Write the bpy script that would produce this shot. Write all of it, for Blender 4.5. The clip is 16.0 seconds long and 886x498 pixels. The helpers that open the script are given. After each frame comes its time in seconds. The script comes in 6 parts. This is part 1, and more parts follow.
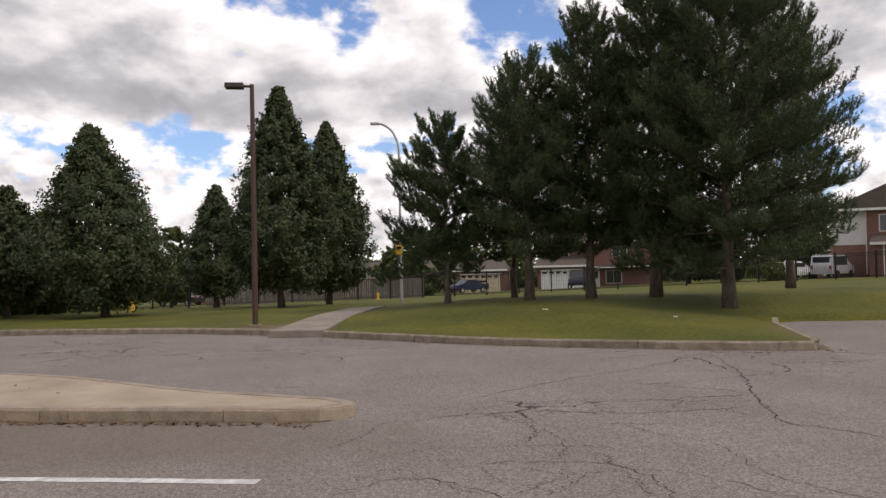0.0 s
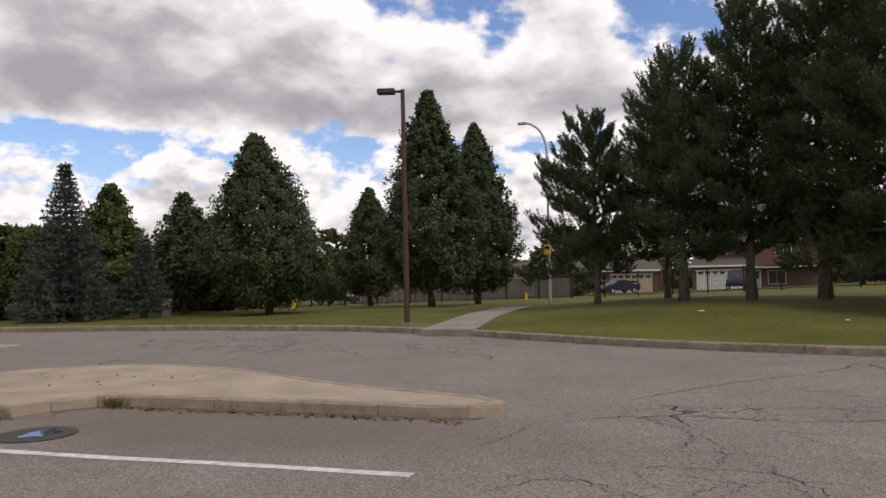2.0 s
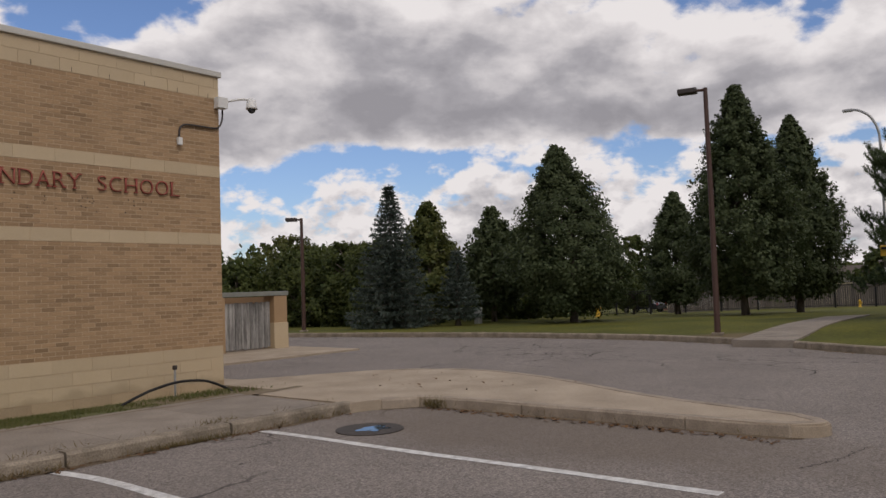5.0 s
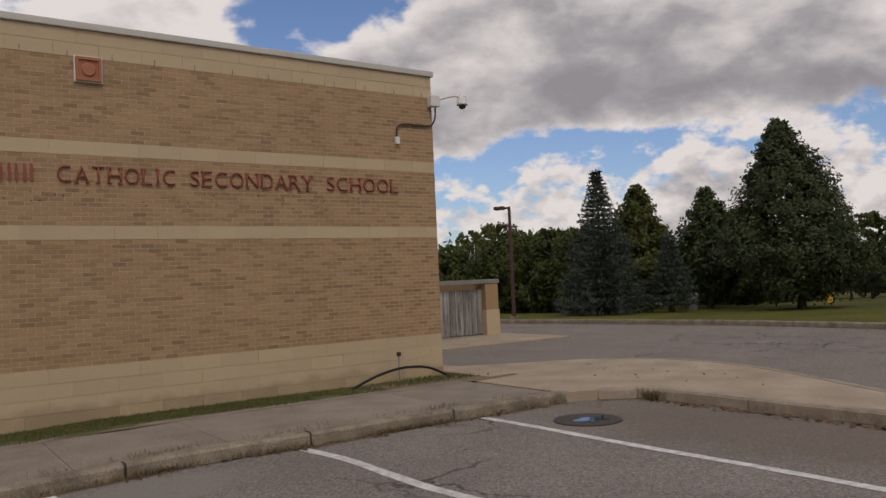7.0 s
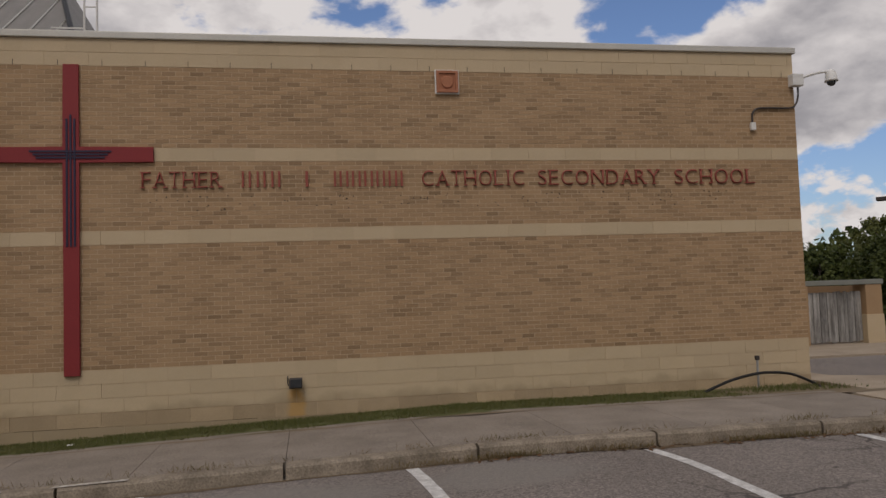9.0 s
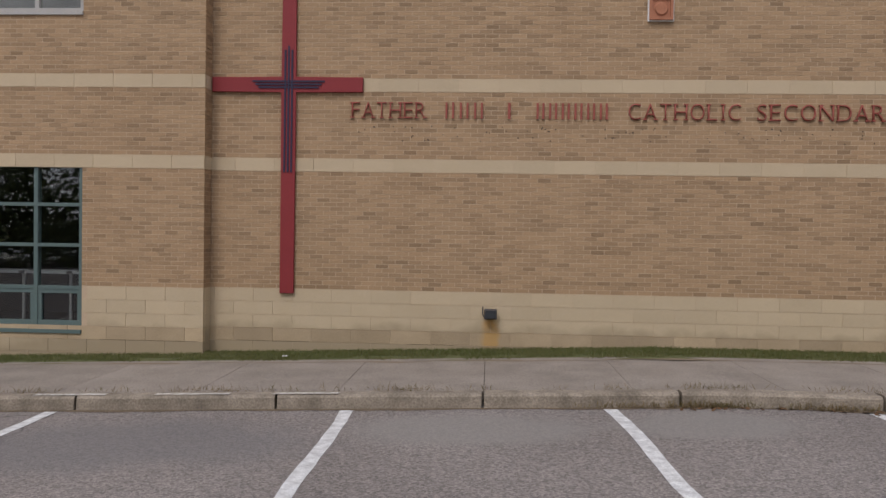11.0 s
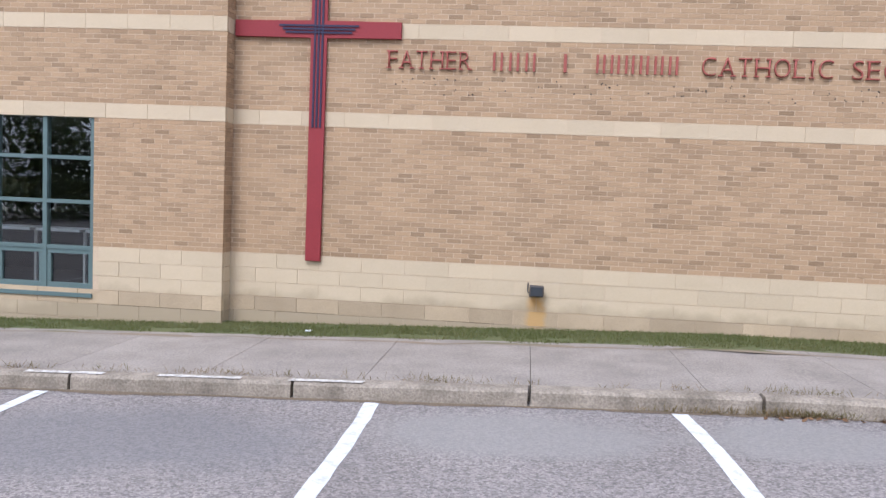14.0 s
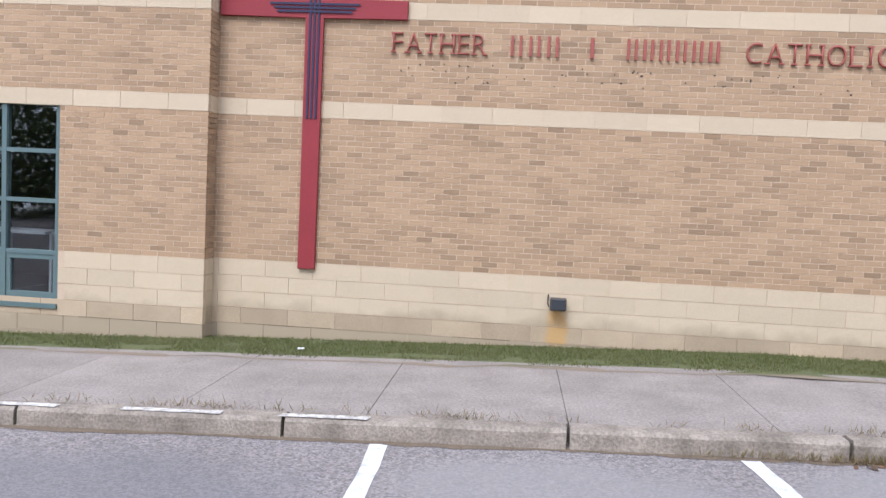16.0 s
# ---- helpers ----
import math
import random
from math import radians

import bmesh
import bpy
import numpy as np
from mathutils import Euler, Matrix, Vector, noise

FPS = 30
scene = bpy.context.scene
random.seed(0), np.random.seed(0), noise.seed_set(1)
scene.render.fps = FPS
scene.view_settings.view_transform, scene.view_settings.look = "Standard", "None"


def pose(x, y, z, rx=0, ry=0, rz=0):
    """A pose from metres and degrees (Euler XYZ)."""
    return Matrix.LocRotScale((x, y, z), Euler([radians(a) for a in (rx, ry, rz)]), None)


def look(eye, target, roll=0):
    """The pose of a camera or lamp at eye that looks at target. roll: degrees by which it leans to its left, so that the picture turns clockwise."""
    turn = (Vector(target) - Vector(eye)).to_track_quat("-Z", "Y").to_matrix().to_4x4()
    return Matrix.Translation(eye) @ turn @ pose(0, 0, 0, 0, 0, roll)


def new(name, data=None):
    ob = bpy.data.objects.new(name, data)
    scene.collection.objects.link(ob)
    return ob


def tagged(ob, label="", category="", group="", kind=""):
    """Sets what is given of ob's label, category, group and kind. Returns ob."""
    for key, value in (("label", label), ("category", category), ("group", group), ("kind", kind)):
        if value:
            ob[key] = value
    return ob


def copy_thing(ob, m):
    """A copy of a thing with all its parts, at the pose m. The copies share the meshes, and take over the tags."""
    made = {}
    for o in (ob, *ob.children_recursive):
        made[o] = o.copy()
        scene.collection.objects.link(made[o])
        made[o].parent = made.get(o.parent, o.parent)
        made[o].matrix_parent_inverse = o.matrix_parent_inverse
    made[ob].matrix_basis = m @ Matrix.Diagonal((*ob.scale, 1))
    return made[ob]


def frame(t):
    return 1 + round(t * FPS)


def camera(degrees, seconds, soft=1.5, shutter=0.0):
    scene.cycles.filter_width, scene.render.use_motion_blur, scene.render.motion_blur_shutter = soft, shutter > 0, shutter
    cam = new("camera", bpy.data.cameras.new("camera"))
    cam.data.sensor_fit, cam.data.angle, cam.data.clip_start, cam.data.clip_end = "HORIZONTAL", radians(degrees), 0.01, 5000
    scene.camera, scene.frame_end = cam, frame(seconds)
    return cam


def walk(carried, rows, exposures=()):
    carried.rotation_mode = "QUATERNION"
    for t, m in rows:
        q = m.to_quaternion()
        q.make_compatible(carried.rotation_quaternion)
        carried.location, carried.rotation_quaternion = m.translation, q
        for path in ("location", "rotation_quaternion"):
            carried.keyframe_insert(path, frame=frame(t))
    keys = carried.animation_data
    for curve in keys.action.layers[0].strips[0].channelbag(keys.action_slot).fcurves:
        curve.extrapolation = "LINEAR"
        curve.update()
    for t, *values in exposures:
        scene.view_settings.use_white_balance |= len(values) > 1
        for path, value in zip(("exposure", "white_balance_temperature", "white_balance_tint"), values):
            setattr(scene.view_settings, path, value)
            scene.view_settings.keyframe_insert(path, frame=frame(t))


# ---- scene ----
cam = camera(58.9, 16.0)
EXPOSURES = [(0.0, 0.23, 6780, 15), (2.0, 0.09, 6740, 15), (3.5, -0.14, 6650, 14), (7.0, -0.44, 6880, 15), (8.3, -0.55, 7030, 14), (9.0, -0.50, 6780, 14), (9.4, -0.45, 6550, 14), (10.0, -0.48, 6650, 14), (12.4, 1.32, 5400, 14), (14.5, 1.27, 5420, 14), (16.0, 1.36, 5380, 14)]
SKY_SEED = 7.4
PATH = [
    (0, (-8.08, -11.809, 1.633), (-6.095, -11.563, 1.684), -1.2),
    (0.5, (-8.091, -11.791, 1.642), (-6.114, -11.493, 1.687), -1.2),
    (1, (-8.121, -11.777, 1.642), (-6.152, -11.43, 1.686), -0.9),
    (1.5, (-8.094, -11.767, 1.629), (-6.142, -11.333, 1.674), -0.9),
    (2, (-8.104, -11.801, 1.627), (-6.201, -11.189, 1.686), -1.2),
    (2.5, (-8.091, -11.836, 1.629), (-6.252, -11.052, 1.701), -1.5),
    (3, (-8.11, -11.87, 1.637), (-6.337, -10.946, 1.718), -2.0),
    (3.5, (-8.094, -11.875, 1.623), (-6.39, -10.832, 1.714), -2.3),
    (4, (-8.057, -11.883, 1.607), (-6.415, -10.746, 1.703), -2.4),
    (6.5, (-8.367, -11.899, 1.739), (-7.059, -10.388, 1.826), -2.1),
    (7, (-8.313, -11.905, 1.74), (-7.158, -10.274, 1.822), -2.6),
    (7.5, (-8.269, -11.93, 1.752), (-7.347, -10.157, 1.84), -2.1),
    (8, (-8.203, -11.897, 1.711), (-7.442, -10.051, 1.816), -2.3),
    (8.5, (-8.186, -11.889, 1.676), (-7.608, -9.978, 1.794), -2.0),
    (9, (-8.166, -11.841, 1.661), (-7.822, -9.875, 1.781), -1.9),
    (9.5, (-8.208, -11.757, 1.643), (-8.082, -9.763, 1.741), -1.0),
    (10, (-8.299, -11.75, 1.63), (-8.327, -9.751, 1.688), -0.4),
    (12.5, (-8.479, -11.273, 1.715), (-8.62, -9.283, 1.587), 1.2),
    (13, (-8.532, -11.006, 1.691), (-8.604, -9.011, 1.569), 1.4),
    (13.5, (-8.51, -10.776, 1.721), (-8.625, -8.786, 1.563), 1.7),
    (14, (-8.522, -10.546, 1.711), (-8.732, -8.562, 1.57), 2.4),
    (14.5, (-8.751, -10.292, 1.721), (-8.908, -8.302, 1.591), 3.0),
    (15, (-8.798, -9.99, 1.69), (-8.901, -7.995, 1.58), 2.5),
    (15.5, (-8.859, -9.697, 1.736), (-8.985, -7.707, 1.588), 2.4),
    (16, (-8.89, -9.411, 1.691), (-9.074, -7.425, 1.554), 2.8),
]
walk(cam, [(t, look(eye, target, roll)) for t, eye, target, roll in PATH], EXPOSURES)

# ---- world and light ----
world = bpy.data.worlds.new("overcast_sky")
scene.world = world
world.use_nodes = True
wt = world.node_tree
wt.nodes.clear()


def wn(kind, **props):
    n = wt.nodes.new(kind)
    for k, v in props.items():
        n.inputs[k.replace("_", " ")].default_value = v
    return n


def wmath(op, a, b=None):
    n = wt.nodes.new("ShaderNodeMath")
    n.operation = op
    for i, s in enumerate((a, b)):
        if s is None:
            continue
        if isinstance(s, (int, float)):
            n.inputs[i].default_value = s
        else:
            wt.links.new(s, n.inputs[i])
    return n.outputs[0]


def wramp(fac, stops):
    n = wt.nodes.new("ShaderNodeValToRGB")
    r = n.color_ramp
    while len(r.elements) < len(stops):
        r.elements.new(0.5)
    for e, (p, c) in zip(r.elements, stops):
        e.position, e.color = p, (*c, 1)
    wt.links.new(fac, n.inputs[0])
    return n.outputs[0]


w_co = wn("ShaderNodeTexCoord").outputs["Generated"]
w_sep = wt.nodes.new("ShaderNodeSeparateXYZ")
wt.links.new(w_co, w_sep.inputs[0])

def wnoise(scale, detail, rough, shift, stretch=2.2):
    """Cloud noise over the dome of directions, its blobs wider than high."""
    mp = wt.nodes.new("ShaderNodeMapping")
    mp.inputs["Scale"].default_value = (1.0, 1.0, stretch)
    mp.inputs["Location"].default_value = (SKY_SEED, 0.0, shift)
    wt.links.new(w_co, mp.inputs[0])
    n = wn("ShaderNodeTexNoise", Scale=scale, Detail=detail, Roughness=rough, Distortion=0.15)
    wt.links.new(mp.outputs[0], n.inputs["Vector"])
    return n.outputs[0]


def wrange(fac, a, b, c, d):
    n = wt.nodes.new("ShaderNodeMapRange")
    n.interpolation_type = "SMOOTHSTEP"
    for i, v in enumerate((a, b, c, d)):
        n.inputs[i + 1].default_value = v
    wt.links.new(fac, n.inputs[0])
    return n.outputs[0]


def wgap(az, el, wide, depth):
    """A clear break in the cloud towards one direction."""
    n = wt.nodes.new("ShaderNodeVectorMath")
    n.operation = "DOT_PRODUCT"
    n.inputs[1].default_value = (math.cos(radians(az)) * math.cos(radians(el)), math.sin(radians(az)) * math.cos(radians(el)), math.sin(radians(el)))
    wt.links.new(w_co, n.inputs[0])
    return wrange(n.outputs["Value"], math.cos(radians(wide)), 1.0, 0.0, depth)


# a deck of grey-bellied cloud, a clear belt under it, a bank of small cumulus at the horizon
w_wave = wmath("ADD", w_sep.outputs[2], wmath("MULTIPLY", wmath("SUBTRACT", wnoise(2.6, 2.0, 0.5, 3.0), 0.5), 0.13))
w_deck = wramp(w_wave, [(0, (0.61, 0.61, 0.61)), (0.085, (0.60, 0.60, 0.60)), (0.12, (0.555, 0.555, 0.555)), (0.155, (0.475, 0.475, 0.475)), (0.185, (0.60, 0.60, 0.60)), (0.26, (0.65, 0.65, 0.65)), (0.40, (0.58, 0.58, 0.58)), (0.6, (0.51, 0.51, 0.51))])
w_clear = None
for gap in ((22, 16.3, 4.5, 0.13), (15, 17.5, 4.5, 0.13), (1, 16.8, 6.0, 0.10), (60, 20.0, 5.0, 0.14), (66, 19.0, 6.5, 0.15), (84, 20.5, 8.0, 0.16), (-20, 9.0, 6.0, 0.09)):
    w_clear = wgap(*gap) if w_clear is None else wmath("ADD", w_clear, wgap(*gap))
w_bias = wmath("SUBTRACT", wmath("SUBTRACT", w_deck, 0.5), w_clear)


w_small = wrange(w_wave, 0.10, 0.22, 0.42, 0.05)


def cloud_density(shift):
    mixed = wmath("ADD", wmath("MULTIPLY", wnoise(3.4, 9.0, 0.52, shift), 0.61), wmath("MULTIPLY", wnoise(11.0, 7.0, 0.55, shift, 1.7), 0.39))
    puffs = wmath("MULTIPLY", wmath("SUBTRACT", wnoise(24.0, 5.0, 0.55, shift, 1.6), 0.5), w_small)
    return wmath("ADD", wmath("ADD", mixed, puffs), w_bias)


w_dens = cloud_density(0.0)
w_cov = wrange(w_dens, 0.455, 0.525, 0.0, 1.0)
# tops catch the light, bellies are grey: compare with the cloud a little higher up
w_above = cloud_density(0.045)
w_lit = wmath("MULTIPLY", wmath("SUBTRACT", w_dens, w_above), 1.25)
w_yaw = wt.nodes.new("ShaderNodeVectorMath")
w_yaw.operation = "DOT_PRODUCT"
w_yaw.inputs[1].default_value = (math.cos(radians(100)), math.sin(radians(100)), 0.0)
wt.links.new(w_co, w_yaw.inputs[0])
w_north = wrange(w_yaw.outputs["Value"], 0.68, 0.88, 0.0, 0.09)
w_patch = wmath("MULTIPLY", wmath("SUBTRACT", wnoise(6.0, 3.0, 0.5, 1.3), 0.5), 0.30)
w_low = wrange(w_wave, 0.13, 0.19, 0.05, 0.0)
w_belly = wmath("MULTIPLY", wrange(w_wave, 0.16, 0.20, 0.0, 1.0), wrange(w_wave, 0.21, 0.27, 0.045, -0.02))
w_tone = wmath("ADD", wmath("SUBTRACT", wmath("SUBTRACT", w_dens, w_lit), w_low), wmath("SUBTRACT", wmath("ADD", w_patch, w_belly), w_north))
w_cloud = wramp(w_tone, [(0.47, (0.95, 0.94, 0.94)), (0.53, (0.80, 0.79, 0.80)), (0.60, (0.64, 0.635, 0.655)), (0.67, (0.47, 0.47, 0.50)), (0.76, (0.36, 0.36, 0.39))])
w_sky = wt.nodes.new("ShaderNodeTexSky")
w_sky.sky_type, w_sky.sun_disc = "NISHITA", False
w_sky.sun_elevation, w_sky.sun_rotation = radians(48), radians(200)
w_blue = wt.nodes.new("ShaderNodeMixRGB")
w_blue.blend_type = "MULTIPLY"
w_blue.inputs[0].default_value = 1
w_blue.inputs[2].default_value = (0.098, 0.114, 0.142, 1)
wt.links.new(w_sky.outputs[0], w_blue.inputs[1])
w_mix = wt.nodes.new("ShaderNodeMixRGB")
wt.links.new(w_cov, w_mix.inputs[0])
wt.links.new(w_blue.outputs[0], w_mix.inputs[1])
wt.links.new(w_cloud, w_mix.inputs[2])
w_bg = wn("ShaderNodeBackground", Strength=1.0)
wt.links.new(w_mix.outputs[0], w_bg.inputs[0])
wt.links.new(w_bg.outputs[0], wt.nodes.new("ShaderNodeOutputWorld").inputs[0])

sun = new("sun", bpy.data.lights.new("sun", "SUN"))
sun.data.energy, sun.data.angle, sun.data.color = 1.3, radians(25), (1.0, 0.95, 0.87)
sun.matrix_world = look((-14, -40, 52), (0, 0, 0))

# ---- materials ----


def material(name, colour, dark=None, rough=0.8, scale=6.0, fine=60.0, amount=0.5, bump=0.2, metal=0.0, vary=0.0, island=False, stretch=None, spec=0.3, odd=False):
    """A surface with stains at one scale, grain at another, relief, and piece-to-piece variation."""
    m = bpy.data.materials.new(name)
    m.use_nodes = True
    t = m.node_tree
    b = t.nodes["Principled BSDF"]
    b.inputs["Roughness"].default_value, b.inputs["Metallic"].default_value = rough, metal
    b.inputs["Specular IOR Level"].default_value = spec
    dark = dark or tuple(c * 0.6 for c in colour)
    geo = t.nodes.new("ShaderNodeNewGeometry")
    vec = geo.outputs["Position"]
    if stretch:
        mp = t.nodes.new("ShaderNodeMapping")
        mp.inputs["Scale"].default_value = stretch
        t.links.new(vec, mp.inputs[0])
        vec = mp.outputs[0]
    n1, n2 = t.nodes.new("ShaderNodeTexNoise"), t.nodes.new("ShaderNodeTexNoise")
    for n, s in ((n1, scale), (n2, fine)):
        n.inputs["Scale"].default_value, n.inputs["Detail"].default_value = s, 5
        t.links.new(vec, n.inputs["Vector"])
    mr = t.nodes.new("ShaderNodeMapRange")
    mr.inputs[1].default_value, mr.inputs[2].default_value = 0.3, 0.7
    t.links.new(n1.outputs[0], mr.inputs[0])
    mx = t.nodes.new("ShaderNodeMath")
    mx.operation = "MULTIPLY"
    mx.inputs[1].default_value = amount
    t.links.new(mr.outputs[0], mx.inputs[0])
    c1 = t.nodes.new("ShaderNodeMixRGB")
    c1.inputs[1].default_value, c1.inputs[2].default_value = (*colour, 1), (*dark, 1)
    t.links.new(mx.outputs[0], c1.inputs[0])
    hsv = t.nodes.new("ShaderNodeHueSaturation")
    t.links.new(c1.outputs[0], hsv.inputs["Color"])
    val = t.nodes.new("ShaderNodeMapRange")
    val.inputs[1].default_value, val.inputs[2].default_value = 0.25, 0.75
    val.inputs[3].default_value, val.inputs[4].default_value = 1 - 0.35 * amount, 1 + 0.35 * amount
    t.links.new(n2.outputs[0], val.inputs[0])
    out = val.outputs[0]
    if vary:
        if island:
            src = geo.outputs["Random Per Island"]
        else:
            src = t.nodes.new("ShaderNodeObjectInfo").outputs["Random"]
        if odd:
            vr = t.nodes.new("ShaderNodeFloatCurve")
            cv = vr.mapping.curves[0]
            cv.points[0].location, cv.points[1].location = (0.0, 0.64), (1.0, 1.05)
            for q in ((0.10, 0.77), (0.30, 0.86), (0.62, 0.96)):
                cv.points.new(*q)
            vr.mapping.update()
            t.links.new(src, vr.inputs[1])
        else:
            vr = t.nodes.new("ShaderNodeMapRange")
            vr.inputs[3].default_value, vr.inputs[4].default_value = 1 - vary, 1 + vary
            t.links.new(src, vr.inputs[0])
        mul = t.nodes.new("ShaderNodeMath")
        mul.operation = "MULTIPLY"
        t.links.new(out, mul.inputs[0])
        t.links.new(vr.outputs[0], mul.inputs[1])
        out = mul.outputs[0]
    t.links.new(out, hsv.inputs["Value"])
    t.links.new(hsv.outputs[0], b.inputs["Base Color"])
    if bump:
        bp = t.nodes.new("ShaderNodeBump")
        bp.inputs["Strength"].default_value, bp.inputs["Distance"].default_value = bump, 0.01
        t.links.new(n2.outputs[0], bp.inputs["Height"])
        t.links.new(bp.outputs[0], b.inputs["Normal"])
    return m


def tint_where(m, centre, size, colour, strength=0.8, soft=0.3, noise_scale=5.0):
    """A stain with a shape of its own: an uneven patch round a place."""
    t = m.node_tree
    b = t.nodes["Principled BSDF"]
    old = b.inputs["Base Color"].links[0].from_socket
    geo = t.nodes.new("ShaderNodeNewGeometry")
    mp = t.nodes.new("ShaderNodeMapping")
    mp.vector_type = "POINT"
    mp.inputs["Location"].default_value = tuple(-c / s for c, s in zip(centre, size))
    mp.inputs["Scale"].default_value = tuple(1 / s for s in size)
    t.links.new(geo.outputs["Position"], mp.inputs[0])
    ln = t.nodes.new("ShaderNodeVectorMath")
    ln.operation = "LENGTH"
    t.links.new(mp.outputs[0], ln.inputs[0])
    nz = t.nodes.new("ShaderNodeTexNoise")
    nz.inputs["Scale"].default_value, nz.inputs["Detail"].default_value = noise_scale, 6
    t.links.new(geo.outputs["Position"], nz.inputs["Vector"])
    ad = t.nodes.new("ShaderNodeMath")
    ad.operation = "ADD"
    t.links.new(ln.outputs["Value"], ad.inputs[0])
    t.links.new(nz.outputs[0], ad.inputs[1])
    mr = t.nodes.new("ShaderNodeMapRange")
    mr.inputs[1].default_value, mr.inputs[2].default_value = 1.5 + soft, 1.5 - soft
    mr.inputs[3].default_value, mr.inputs[4].default_value = 0, strength
    t.links.new(ad.outputs[0], mr.inputs[0])
    mix = t.nodes.new("ShaderNodeMixRGB")
    mix.inputs[2].default_value = (*colour, 1)
    t.links.new(mr.outputs[0], mix.inputs[0])
    t.links.new(old, mix.inputs[1])
    t.links.new(mix.outputs[0], b.inputs["Base Color"])
    return m


def leaf_material(name, colour, other, thin=0.25):
    m = bpy.data.materials.new(name)
    m.use_nodes = True
    t = m.node_tree
    b = t.nodes["Principled BSDF"]
    b.inputs["Roughness"].default_value, b.inputs["Specular IOR Level"].default_value = 0.6, 0.25
    geo = t.nodes.new("ShaderNodeNewGeometry")
    nz = t.nodes.new("ShaderNodeTexNoise")
    nz.inputs["Scale"].default_value, nz.inputs["Detail"].default_value = 0.9, 3
    t.links.new(geo.outputs["Position"], nz.inputs["Vector"])
    add = t.nodes.new("ShaderNodeMath")
    add.operation = "MULTIPLY_ADD"
    add.inputs[1].default_value, add.inputs[2].default_value = 0.5, -0.05
    t.links.new(geo.outputs["Random Per Island"], add.inputs[0])
    a2 = t.nodes.new("ShaderNodeMath")
    a2.operation = "ADD"
    t.links.new(add.outputs[0], a2.inputs[0])
    t.links.new(nz.outputs[0], a2.inputs[1])
    mr = t.nodes.new("ShaderNodeMapRange")
    mr.inputs[1].default_value, mr.inputs[2].default_value = 0.4, 0.95
    t.links.new(a2.outputs[0], mr.inputs[0])
    mix = t.nodes.new("ShaderNodeMixRGB")
    mix.inputs[1].default_value, mix.inputs[2].default_value = (*colour, 1), (*other, 1)
    t.links.new(mr.outputs[0], mix.inputs[0])
    t.links.new(mix.outputs[0], b.inputs["Base Color"])
    tr = t.nodes.new("ShaderNodeBsdfTranslucent")
    t.links.new(mix.outputs[0], tr.inputs[0])
    ms = t.nodes.new("ShaderNodeMixShader")
    ms.inputs[0].default_value = thin
    t.links.new(b.outputs[0], ms.inputs[1])
    t.links.new(tr.outputs[0], ms.inputs[2])
    t.links.new(ms.outputs[0], t.nodes["Material Output"].inputs["Surface"])
    return m


def glass_material(name, colour=(0.75, 0.8, 0.8), rough=0.0):
    m = bpy.data.materials.new(name)
    m.use_nodes = True
    b = m.node_tree.nodes["Principled BSDF"]
    b.inputs["Base Color"].default_value = (*colour, 1)
    b.inputs["Roughness"].default_value, b.inputs["Transmission Weight"].default_value = rough, 1.0
    b.inputs["IOR"].default_value = 1.5
    return m


M_BRICK = material("tan_brick", (0.395, 0.262, 0.148), (0.330, 0.211, 0.115), 0.9, 1.3, 90, 0.45, 0.4, vary=0.20, odd=True)
M_BRICK_I = material("tan_brick_field", (0.395, 0.262, 0.148), (0.330, 0.211, 0.115), 0.9, 1.3, 90, 0.45, 0.4, vary=0.20, island=True, odd=True)
M_MORTAR = material("pale_mortar", (0.515, 0.387, 0.262), (0.45, 0.335, 0.22), 0.95, 3, 120, 0.4, 0.3)
M_BLOCK = material("cream_block", (0.51, 0.402, 0.265), (0.46, 0.355, 0.225), 0.9, 2.2, 150, 0.35, 0.25, vary=0.045)
tint_where(M_BLOCK, (-8.35, 0, 0.12), (0.12, 0.5, 0.30), (0.56, 0.28, 0.05), 0.7, 0.3, 8)
tint_where(M_BLOCK, (-6.0, 0, -0.25), (14.0, 2.0, 0.46), (0.29, 0.225, 0.14), 0.75, 0.22, 2.5)
M_BLOCK2 = material("damp_stained_block", (0.43, 0.325, 0.205), (0.33, 0.245, 0.15), 0.9, 2.2, 120, 0.6, 0.3, vary=0.14)
tint_where(M_BLOCK2, (-8.35, 0, 0.10), (0.12, 0.5, 0.36), (0.50, 0.27, 0.06), 0.6, 0.3, 8)
M_JOINT = material("block_joint", (0.36, 0.28, 0.18), None, 0.95, 5, 120, 0.4, 0.2)
M_CAP = material("pale_metal_coping", (0.55, 0.53, 0.48), None, 0.5, 2, 40, 0.2, 0.05, metal=0.2)
M_LINTEL = material("greenish_grey_cap", (0.24, 0.245, 0.215), None, 0.7, 3, 50, 0.4, 0.1)
M_RED = material("red_painted_steel", (0.235, 0.028, 0.030), (0.19, 0.022, 0.025), 0.55, 2, 80, 0.4, 0.08)
M_NAVY = material("navy_inlay", (0.030, 0.026, 0.055), None, 0.55, 3, 80, 0.4, 0.05)
M_LETTER = material("brown_red_letters", (0.31, 0.08, 0.058), (0.22, 0.055, 0.04), 0.6, 5, 80, 0.5, 0.05)
M_TEAL = material("teal_window_frame", (0.105, 0.145, 0.135), (0.08, 0.115, 0.108), 0.5, 3, 60, 0.3, 0.05)
M_GREYFRAME = material("grey_window_frame", (0.42, 0.40, 0.37), None, 0.5, 3, 60, 0.3, 0.05)
M_GLASS = glass_material("coated_window_glass")
M_GLASS.node_tree.nodes["Principled BSDF"].inputs["IOR"].default_value = 1.62
